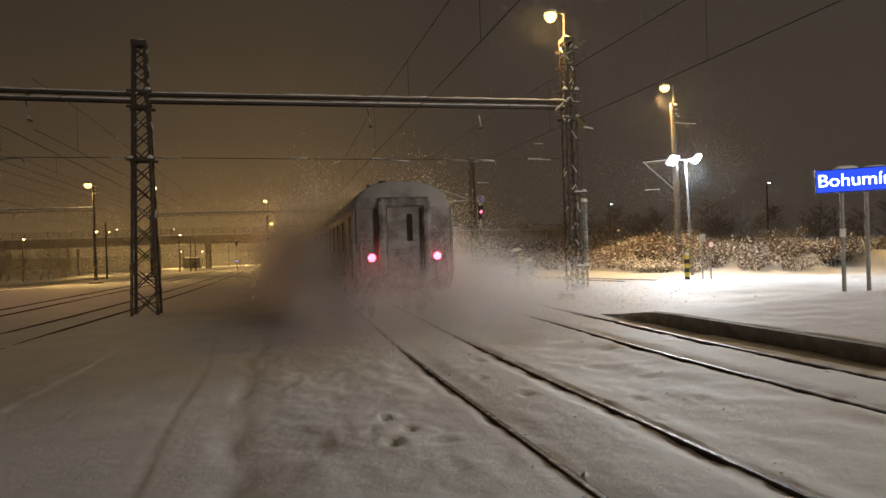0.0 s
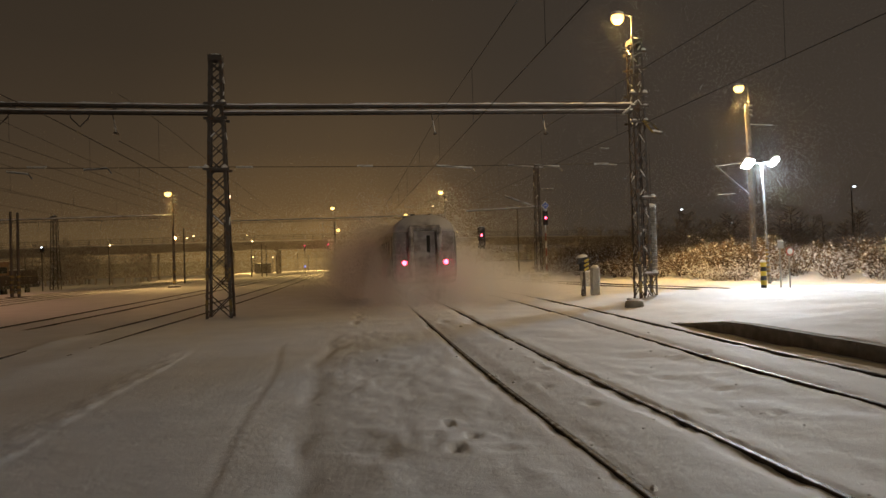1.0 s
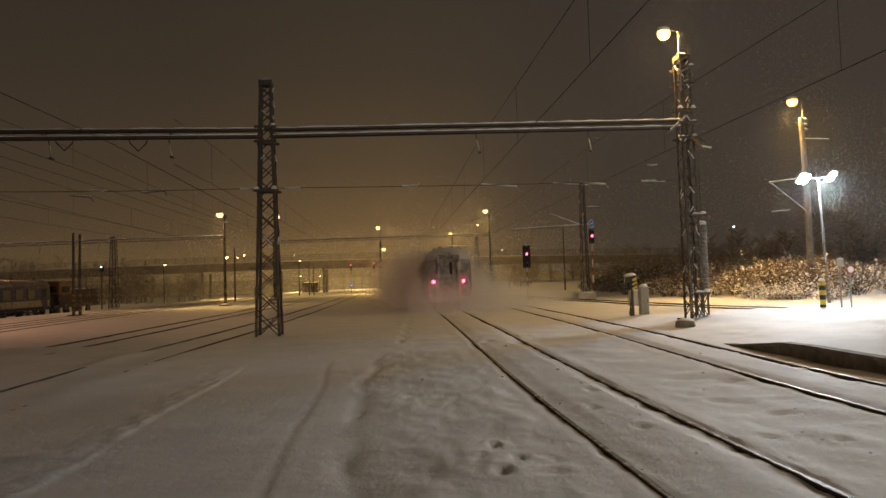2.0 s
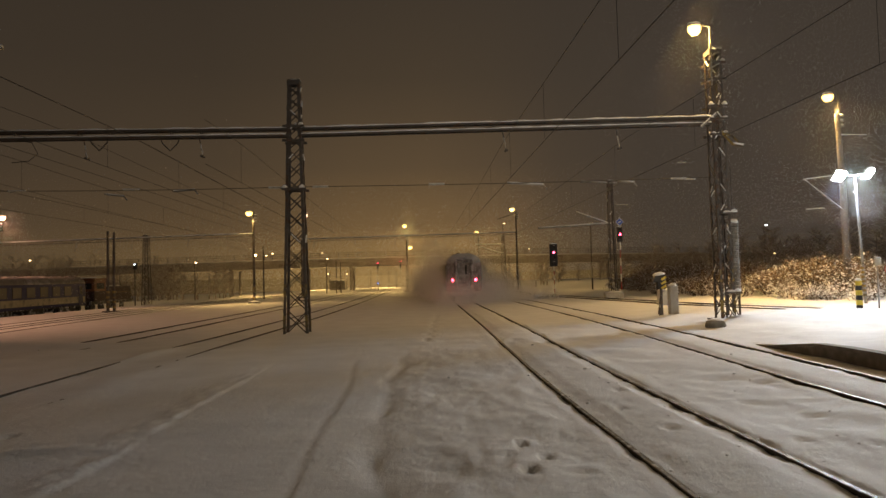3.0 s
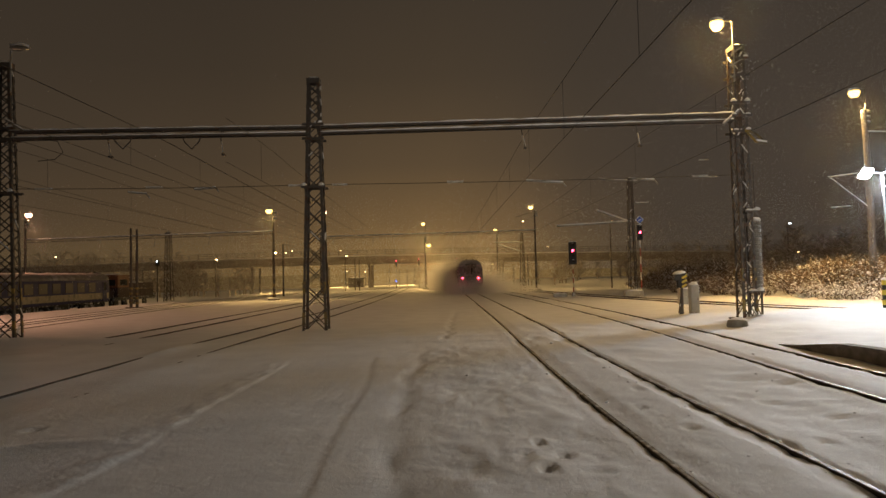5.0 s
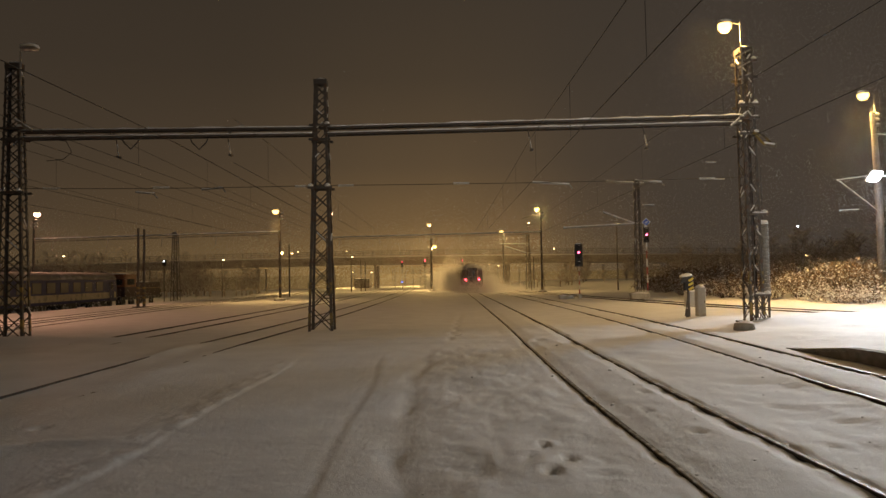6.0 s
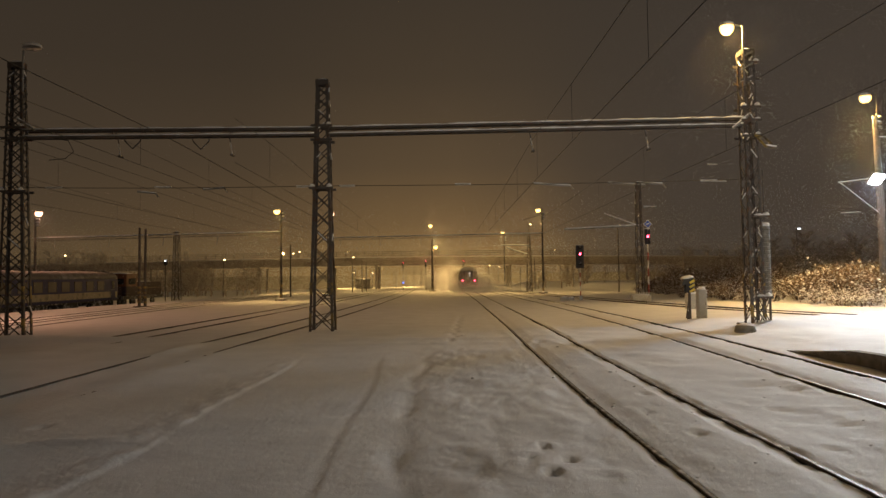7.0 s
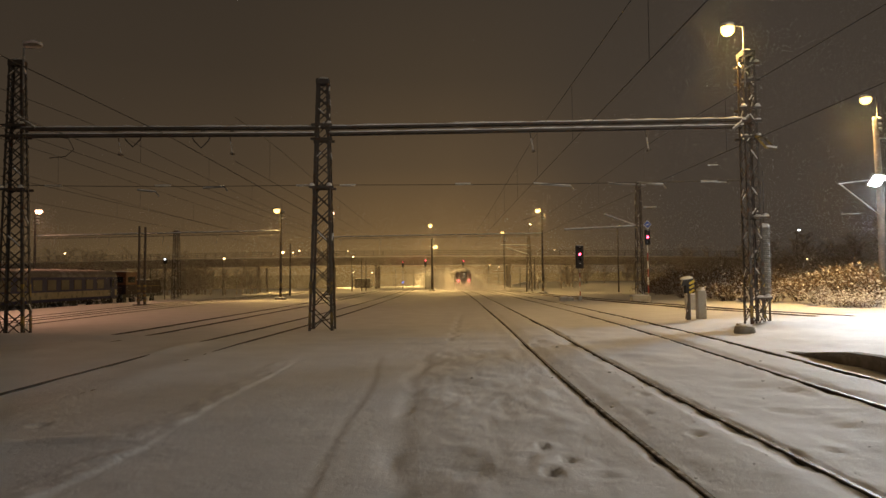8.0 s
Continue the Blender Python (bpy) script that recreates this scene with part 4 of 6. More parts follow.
def main_signal(label, place, red_z, lamps=5, head_h=1.5, lit=1, banded=True, plate=False, scale=1.0):
    """A colour light signal: post with bands, head, hooded lenses, one of them red."""
    x, y = place
    g = surface(x, y)
    t = thing("railway_signal", label, "railway signal", (x, y, g), group="colour light signals")
    top = red_z - g + head_h * 0.42
    bot = top - head_h
    if banded:
        n = 7
        for i in range(n):
            part("post_band", Shape().lathe((0, 0, bot * i / n - (0.15 if i == 0 else 0)), [(0.05, 0), (0.05, bot / n + (0.15 if i == 0 else 0) - 0.004)], 10), REDPAINT if i % 2 else WHITE, t)
    else:
        part("post", Shape().lathe((0, 0, -0.1), [(0.06, 0), (0.06, bot + 0.1)], 10), GALV, t)
    w = 0.42 * scale
    hd = part("signal_head", Shape().box((0, 0, (top + bot) / 2), (w, 0.18, head_h), 0.04).box((0, 0.12, (top + bot) / 2), (w * 0.6, 0.1, head_h * 0.85)), SIGNAL_BLACK, t)
    for i in range(lamps):
        z = top - head_h * (i + 0.6) / (lamps + 0.2)
        r = min(0.10, head_h / lamps * 0.33)
        lens = part("lens", Shape().lathe((0, -0.095, z), [(r, 0.0), (r * 0.8, -0.02), (r * 0.3, -0.03)], 12, "y"), RED_ON if i == lit else DARKGLASS, hd, "lit red lens" if i == lit else "")
        hood = Shape()
        vs, fs = [], []
        for k in range(9):
            a = math.pi * k / 8
            for yy, rr in ((-0.09, r * 1.2), (-0.30, r * 1.15)):
                vs.append((math.cos(a) * rr, yy, z + math.sin(a) * rr))
                vs.append((math.cos(a) * rr * 1.1, yy, z + math.sin(a) * rr * 1.1))
        for k in range(8):
            j = 4 * k
            fs += [(j, j + 2, j + 6, j + 4), (j + 1, j + 5, j + 7, j + 3), (j + 2, j + 3, j + 7, j + 6)]
        hood.add(vs, fs)
        hv = part("hood", hood, SIGNAL_BLACK, hd)
        if i < 2 or i % 2:
            part("snow_cap", Shape().lump((0, -0.2, z + r * 1.2), (r * 0.8, 0.1, 0.05), random.Random(i)), SNOW_CAP, hv, smooth=True)
    part("snow_cap", Shape().lump((0, 0, top - 0.01), (w * 0.5, 0.11, 0.08), random.Random(3)), SNOW_CAP, hd, smooth=True)
    if plate:
        d = 0.36
        p = part("diamond_plate", Shape().add([(0, -0.11, top + 0.04), (d, -0.11, top + 0.04 + d), (0, -0.11, top + 0.04 + 2 * d), (-d, -0.11, top + 0.04 + d), (0, -0.09, top + 0.04), (d, -0.09, top + 0.04 + d), (0, -0.09, top + 0.04 + 2 * d), (-d, -0.09, top + 0.04 + d)],
             [(0, 1, 2, 3), (7, 6, 5, 4), (0, 4, 5, 1), (1, 5, 6, 2), (2, 6, 7, 3), (3, 7, 4, 0)]), BLUE, t, "blue diamond plate with white marks")
        for a in range(4):
            q = [(0, 0.04), (d, 0.04 + d), (0, 0.04 + 2 * d), (-d, 0.04 + d)]
            p0, p1 = q[a], q[(a + 1) % 4]
            part("plate_border", Shape().bar((p0[0] * 0.93, -0.113, top + p0[1] * 0.93 + 0.03), (p1[0] * 0.93, -0.113, top + p1[1] * 0.93 + 0.03), 0.045, 0.006, (0, 1, 0)), WHITE, p)
        part("plate_mark", Shape().bar((-0.12, -0.114, top + 0.04 + d * 0.85), (0.12, -0.114, top + 0.04 + d * 1.15), 0.08, 0.006, (0, 1, 0)), WHITE, p)
    part("base_box", Shape().box((0, 0, 0.16), (0.3, 0.3, 0.42), 0.04), GREYBOX, t)
    return t


main_signal("five-lens signal at red on a red and white banded post", (12.1, 56.2), 3.70, 4, 2.0, scale=1.65)
main_signal("signal at red with a blue diamond plate above its head", (16.75, 51.9), 5.10, 3, 1.25, plate=True, scale=1.05)
for x, y, z in ((-9.15, 145, 4.82), (-3.72, 135.4, 4.82), (4.55, 142, 4.85)):
    main_signal("distant signal at red beside the tracks under the bridge", (x, y), z, 3, 1.5, lit=0, banded=False)


def blue_light():
    t = thing("shunting_signal", "small ground signal with a blue light", "railway signal", (-9.0, 142, surface(-9, 142)))
    part("post", Shape().box((0, 0, 0.6), (0.1, 0.1, 1.3)), STEEL, t)
    hd = part("signal_head", Shape().box((0, 0, 1.5), (0.4, 0.25, 0.6), 0.04), SIGNAL_BLACK, t)
    part("lens", Shape().lathe((0, -0.13, 1.5), [(0.16, 0), (0.12, -0.05)], 12, "y"), BLUE_ON, hd)


blue_light()
t2 = thing("yard_signal", "small yard signal with a pale blue light on a thin post", "railway signal", (-32.8, 75.0, surface(-32.8, 75)))
part("post", Shape().tube([(0, 0, -0.2), (0, 0, 4.6)], 0.06, 8), STEEL, t2)
part("lens", Shape().lathe((0, -0.12, 5.0), [(0.07, 0.1), (0.08, 0), (0.05, -0.03)], 10, "y"), FAR_WHITE, part("signal_head", Shape().box((0, 0.08, 4.8), (0.4, 0.25, 0.7), 0.04), SIGNAL_BLACK, t2))


def point_machine():
    """Grey relay cabinet beside a hooded, striped indicator."""
    x, y = 11.05, 27.3
    t = thing("relay_cabinet", "slim grey relay cabinet with a snow cap", "cabinet", (x, y, surface(x, y) - 0.05))
    body = part("body", Shape().box((0, 0, 0.62), (0.36, 0.34, 1.26), 0.03), GREYBOX, t)
    part("door", Shape().box((0, -0.177, 0.62), (0.29, 0.012, 1.1)), GREYBOX, body)
    part("handle", Shape().box((0.10, -0.19, 0.66), (0.02, 0.02, 0.1)), STEEL, body)
    part("snow_cap", Shape().lump((0, 0, 1.24), (0.2, 0.19, 0.16), random.Random(1)), SNOW_CAP, t, smooth=True)
    x, y = 10.62, 27.5
    t = thing("point_indicator", "hooded point indicator on a stand with yellow and black stripes", "railway indicator", (x, y, surface(x, y) - 0.05), turn=-14)
    part("stand", Shape().tube([(0.0, 0, 0), (0.0, 0, 1.45)], 0.075, 10).box((-0.05, 0, 0.2), (0.2, 0.24, 0.5), 0.03), STEEL, t)
    part("lever", Shape().bar((-0.2, -0.1, 0.1), (-0.05, -0.1, 1.1), 0.05, 0.05), STEEL, t)
    hd = part("head", Shape().box((0, 0, 1.62), (0.5, 0.42, 0.46), 0.08), SIGNAL_BLACK, t)
    part("hood", Shape().add([(-0.42, -0.28, 1.72), (0.3, -0.28, 1.92), (0.3, 0.25, 1.92), (-0.42, 0.25, 1.72), (-0.30, -0.28, 2.05), (0.18, -0.28, 2.12), (0.18, 0.25, 2.12), (-0.30, 0.25, 2.05)],
         [(3, 2, 1, 0), (4, 5, 6, 7), (0, 1, 5, 4), (1, 2, 6, 5), (2, 3, 7, 6), (3, 0, 4, 7)]), BLACK, hd)
    for i in range(3):
        z = 1.42 + i * 0.22
        part("stripe", Shape().bar((0.0, -0.293 if i == 2 else -0.216, z), (0.24, -0.293 if i == 2 else -0.216, z + 0.14), 0.11, 0.006, (0, 1, 0)), STRIPE, hd, "yellow stripe")
    part("snow_cap", Shape().lump((-0.08, 0, 2.06), (0.36, 0.3, 0.2), random.Random(7)), SNOW_CAP, hd, smooth=True)
    t.scale = (0.82, 0.82, 0.86)


point_machine()


def far_cabinet(x, y, w, h, d=0.6):
    t = thing("equipment_box", "low grey equipment box with snow on its lid", "cabinet", (x, y, surface(x, y) - 0.05), group="equipment boxes")
    b = part("body", Shape().box((0, 0, h / 2), (w, d, h), 0.04), GREYBOX, t)
    part("lid", Shape().box((0, 0, h + 0.02), (w + 0.06, d + 0.06, 0.05)), GREYBOX, b)
    part("snow_cap", Shape().lump((0, 0, h + 0.04), (w * 0.5, d * 0.5, 0.12), random.Random(int(x * 9))), SNOW_CAP, t, smooth=True)


far_cabinet(15.9, 51.3, 1.5, 0.5)
far_cabinet(14.9, 38.0, 0.8, 0.9)
far_cabinet(10.5, 55.5, 0.7, 0.3)
far_cabinet(11.2, 56.0, 0.5, 0.25)

# ---------------------------------------------------------------- lamp masts and posts


def snow_on(parent, p, q, w=0.05, h=0.045):
    part("snow_ridge", Shape().bar(Vector(p) + Vector((0, 0, h)), Vector(q) + Vector((0, 0, h)), w, h), SNOW_CAP, parent)


def lamp_mast(label, place, top, lamps, lens, r=0.13, bands=True, arms=(), gear=True, mat=None, pos_lean=0.0):
    """A round mast with lanterns (dx, dy, z), insulators under the head and cantilever arms."""
    x, y = place
    g = surface(x, y) - 0.1
    t = thing("lamp_mast", label, "lamp mast", (x, y, g), group="lamp masts")
    h = top - g
    part("pole", Shape().tube([(0, 0, 0), (0, 0, h * 0.5), (pos_lean, 0, h)], [r * 1.15, r, r * 0.75], 10), mat or POLE, t)
    part("footing", Shape().box((0, 0, 0.1), (1.1, 0.9, 0.3), 0.15), CONCRETE, t)
    part("snow_cap", Shape().lump((0, 0, 0.22), (0.6, 0.5, 0.18), random.Random(3)), SNOW_CAP, t, smooth=True)
    if bands:
        for i in range(4):
            part("warning_band", Shape().lathe((0, 0, 0.5 + 0.5 * i), [(r * 1.18, 0), (r * 1.17, 0.25)], 10), YELLOW if i % 2 == 0 else BLACK, t)
    for dx, dy, z in lamps:
        hz = z - g
        part("lantern_arm", Shape().tube([(pos_lean + 0.12, 0, h - 0.4), (pos_lean + 0.12, 0, hz + 0.02), (dx, dy, hz + 0.05)], 0.03, 6), STEEL, t)
        lantern(t, (dx, dy, hz), (dx if dx else 1, dy, 0), lens, size=0.62)
    if gear:
        for i in range(3):
            z = h - 0.15 - 0.32 * i
            b = part("bracket", Shape().box((pos_lean + 0.12, 0, z), (0.55, 0.12, 0.09)), GALV, t)
            part("snow_tuft", Shape().lump((pos_lean + 0.22, 0, z + 0.04), (0.2, 0.1, 0.1), random.Random(i)), SNOW_CAP, b, smooth=True)
    for (ax, az, bx, bz) in arms:
        a = part("cantilever", Shape().tube([(ax, 0, az - g), (bx, 0, bz - g)], 0.035, 8), STEEL, t)
        if az < top - 1:
            snow_on(a, (ax, 0, az - g), (bx, 0, bz - g))
    return t


lamp_mast("pale concrete mast with a sodium lantern and a cantilever arm", (27.3, 39.4), 11.7, [(-0.5, 0.3, 13.0)], LENS_SODIUM, r=0.2, bands=False,
          arms=((-2.6, 7.46, 0, 7.75), (-2.45, 7.4, 0, 5.4), (-2.5, 5.55, -1.3, 5.6), (0, 10.3, 1.7, 10.25)), pos_lean=-0.15)
lamp_mast("slender mast with a sodium lantern over the western tracks", (-16.95, 66.4), 8.9, [(-0.4, -0.1, 9.1)], LENS_SODIUM, mat=STEEL)
lamp_mast("mast with an amber lantern beside stabled coaches", (-42.1, 65.5), 8.5, [(0.25, 0.1, 9.15)], LENS_AMBER)
lamp_mast("mast with an amber lantern between the yard tracks", (-30.1, 31.4), 8.1, [(0.35, 0.0, 8.65)], LENS_AMBER)
lamp_mast("tall mast with a sodium lantern and bracket arms near the bridge", (13.45, 85.7), 10.3, [(-0.5, 0.0, 10.85)], LENS_SODIUM, arms=((0, 10.2, -2.6, 9.4),), mat=STEEL)
lamp_mast("mast with a single high lantern and low lamps beside the tracks", (-1.9, 112.4), 8.5, [(-0.3, 0, 11.05), (0.6, 0, 7.2)], LENS_SODIUM, r=0.2, arms=((0, 5.6, -2, 5.5),), mat=STEEL)
lamp_mast("distant lamp mast in front of the road bridge", (12.1, 125.3), 9.6, [(-0.3, 0.0, 10.5)], LENS_SODIUM, mat=STEEL)
lamp_mast("distant lamp mast behind the middle portal mast", (-12.4, 69.5), 8.4, [(0.3, -0.6, 9.0)], LENS_AMBER, r=0.1)


def far_beam(label, a, b, lamps=()):
    """A light trussed beam between two masts, with snow on its top chord."""
    a, b = Vector(a), Vector(b)
    t = thing("portal_beam", label, "railway portal")
    up = Vector((0, 0, 0.13))
    top = part("upper_chord", Shape().bar(a + up, b + up, 0.10, 0.06), STEEL, t)
    part("snow_ridge", Shape().bar(a + up * 1.55, b + up * 1.55, 0.18, 0.11), SNOW_CAP, top)
    part("lower_chord", Shape().bar(a - up, b - up, 0.10, 0.05), STEEL, t)
    n = int((b - a).length / 0.9)
    for i in range(n):
        p, q = a.lerp(b, i / n), a.lerp(b, (i + 1) / n)
        part("truss_bar", Shape().bar(p - up if i % 2 else p + up, q + up if i % 2 else q - up, 0.035, 0.03), STEEL, t)
    for i in range(2, n - 1, 6):
        p = a.lerp(b, i / n) - up
        part("hanger", Shape().tube([p, p - Vector((0.15, 0, 0.9))], 0.03, 5), CERAMIC, t)
    return t


far_beam("snowy truss beam over the main tracks before the bridge", (-15.6, 86, 7.2), (13.4, 85.7, 7.45))
far_beam("snowy truss beam over the western yard tracks", (-42.0, 65.6, 6.3), (-17.0, 66.4, 6.7))
lamp_mast("slim mast at the end of a truss beam", (-15.6, 86.1), 8.0, [], LENS_SODIUM, r=0.12, gear=False)


def lattice_far(label, place, top, w0, w1, panels, arms=()):
    t, c = lattice_mast("catenary_mast", label, place, top, w0, w1, panels, band=1.6, k=0.08, strap=0.04)
    g = t.location.z
    for ax, az, bx, bz in arms:
        a = part("cantilever", Shape().tube([(ax, 0, az - g), (bx, 0, bz - g)], 0.06, 8), GALV, t)
        snow_on(a, (ax, 0, az - g), (bx, 0, bz - g), 0.12, 0.09)
    return t


lattice_far("snow-flecked lattice mast with an arm near the bridge", (13.4, 98.9), 8.05, 0.9, 0.45, 7, arms=((0, 5.1, -3.6, 6.3), (0, 6.6, -4.3, 6.65)))
lattice_far("dark lattice mast with a snowy top arm at the wooded bank", (18.45, 59.6), 10.6, 0.7, 0.42, 8, arms=((0.7, 10.3, -2.8, 10.55), (0.5, 8.2, 1.7, 8.2), (0, 6.4, -3.2, 7.6), (0, 6.5, -7, 6.2)))
lattice_far("short lattice mast beside the stabled train", (-32.1, 76.5), 7.7, 0.9, 0.55, 9)


def pole_pair():
    t = thing("twin_pole", "pair of dark poles with yellow striped feet", "catenary mast", (-25.1, 53.0, surface(-25.1, 53) - 0.1))
    for dx, hh in ((-0.25, 6.7), (0.25, 6.6)):
        p = part("pole", Shape().tube([(dx, 0, 0), (dx, 0, hh)], [0.12, 0.09], 8), STEEL, t)
        for i in range(4):
            part("warning_band", Shape().lathe((dx, 0, 0.4 + 0.4 * i), [(0.128, 0), (0.127, 0.2)], 8), YELLOW, p)
    part("footing", Shape().box((0, 0, 0.05), (1.2, 0.8, 0.25), 0.1), CONCRETE, t)


pole_pair()


def led_mast():
    """Platform light mast with two LED heads."""
    x, y = 23.5, 32.95
    g = surface(x, y) - 0.1
    t = thing("platform_light", "tall slim platform light with two bright LED heads", "lamp mast", (x, y, g))
    h = 6.75 - g
    part("pole", Shape().tube([(0.25, 0, 0), (0.1, 0, h * 0.6), (0, 0, h)], [0.085, 0.07, 0.05], 10), GALV, t)
    for i in range(8):
        part("warning_band", Shape().lathe((0.22 - 0.012 * i, 0, 0.5 + 0.24 * i), [(0.09, 0), (0.09, 0.12)], 10), YELLOW, t)
    for dx, dy, wide in ((-0.72, 0.25, 1.0), (0.42, -0.45, 0.55)):
        part("arm", Shape().tube([(0, 0, h), (dx * 0.55, dy * 0.55, h + 0.06)], 0.03, 8), GALV, t)
        tilt = Matrix.Rotation(radians(25), 3, "Z") @ Matrix.Rotation(radians(-52), 3, "X")
        hd = part("lamp_head", Shape().box((dx, dy, h + 0.06), (wide, 0.66, 0.10), 0.06, tilt), GALV, t)
        low = tilt @ Vector((0, 0, -0.075))
        part("led_panel", Shape().box(Vector((dx, dy, h + 0.06)) + low, (wide * 0.9, 0.58, 0.05), 0.12, tilt), LENS_LED, hd, "bright white LED panel")


led_mast()


def unseen_fill_mast():
    """Added, unseen mast behind the viewer: an assumed next light of the platform."""
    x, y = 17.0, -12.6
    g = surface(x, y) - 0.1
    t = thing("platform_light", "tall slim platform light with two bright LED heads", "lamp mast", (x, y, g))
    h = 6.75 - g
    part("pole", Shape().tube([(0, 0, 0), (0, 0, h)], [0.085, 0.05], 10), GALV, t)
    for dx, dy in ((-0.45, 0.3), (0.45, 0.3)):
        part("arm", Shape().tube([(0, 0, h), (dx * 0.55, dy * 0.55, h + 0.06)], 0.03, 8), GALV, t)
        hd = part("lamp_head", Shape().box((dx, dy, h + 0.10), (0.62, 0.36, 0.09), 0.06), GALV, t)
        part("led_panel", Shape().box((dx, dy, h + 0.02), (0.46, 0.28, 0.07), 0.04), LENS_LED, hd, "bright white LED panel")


unseen_fill_mast()


def bollard():
    x, y = 18.1, 25.5
    t = thing("bollard", "short yellow and black striped bollard with a snow cap", "bollard", (x, y, surface(x, y) - 0.05))
    for i in range(6):
        part("stripe", Shape().lathe((0, 0, 0.2 * i), [(0.12, 0), (0.12, 0.197)], 12), STRIPE if i % 2 else BLACK, t)
    part("snow_cap", Shape().lump((0, 0, 1.19), (0.13, 0.13, 0.12), random.Random(4)), SNOW_CAP, t, smooth=True)


bollard()


def small_sign(x, y, disc):
    t = thing("trackside_sign", "small trackside sign on a thin post", "sign", (x, y, surface(x, y) - 0.05), group="trackside signs")
    part("post", Shape().tube([(0, 0, 0), (0, 0, 1.9)], 0.035, 8), GALV, t)
    if disc:
        p = part("plate", Shape().lathe((0, -0.05, 1.75), [(0.2, 0.0), (0.2, -0.012)], 16, "y"), REDPAINT, t, "red-rimmed white disc")
        part("plate_face", Shape().lathe((0, -0.064, 1.75), [(0.14, 0.0), (0.14, -0.004)], 16, "y"), WHITE, p)
    else:
        p = part("plate", Shape().box((0, -0.05, 2.0), (0.3, 0.02, 0.3)), GREYBOX, t)
        part("snow_cap", Shape().lump((0, -0.05, 2.14), (0.16, 0.05, 0.08), random.Random(2)), SNOW_CAP, p, smooth=True)


small_sign(19.3, 26.0, False)
small_sign(19.9, 26.2, True)


def station_sign():
    """Backlit blue name board on two posts."""
    x, y = 16.04, 14.75
    turn = math.degrees(math.atan2(-x, y)) + 4
    t = thing("station_sign", "backlit blue station name sign on two grey posts", "sign", (x, y, surface(x, y) - 0.05), turn=turn)
    z0 = t.location.z
    zc = 3.58 - z0
    for dx in (-0.3, 0.3):
        part("post", Shape().tube([(dx, 0.05, 0), (dx, 0.05, zc + 0.2)], 0.055, 10), GALV, t)
    part("plate", Shape().box((-0.3, -0.02, 1.75), (0.16, 0.02, 0.24)), WHITE, t)
    bx = part("box", Shape().box((0.02, 0, zc), (1.95, 0.2, 0.68), 0.03), BLUE, t)
    part("face", Shape().box((0.02, -0.106, zc), (1.89, 0.008, 0.62)), SIGN_BLUE, bx, "glowing blue face")
    cu = bpy.data.curves.new("lettering", "FONT")
    cu.body, cu.size, cu.align_x, cu.align_y, cu.extrude = SIGN_TEXT, 0.51, "CENTER", "CENTER", 0.004
    cu.materials.append(SIGN_FACE)
    tx = new("lettering", cu)
    tx.parent = bx
    tx.matrix_basis = pose(0.02, -0.116, zc, 90, 0, 0)
    part("snow_cap", Shape().lump((-0.2, 0, zc + 0.33), (0.32, 0.11, 0.11), random.Random(3)), SNOW_CAP, t, smooth=True)
    part("snow_ridge", Shape().lump((0.5, 0, zc + 0.33), (0.4, 0.1, 0.05), random.Random(5)), SNOW_CAP, t, smooth=True)


SIGN_TEXT = "Bohumín"
station_sign()

# ---------------------------------------------------------------- road bridge and what stands under it


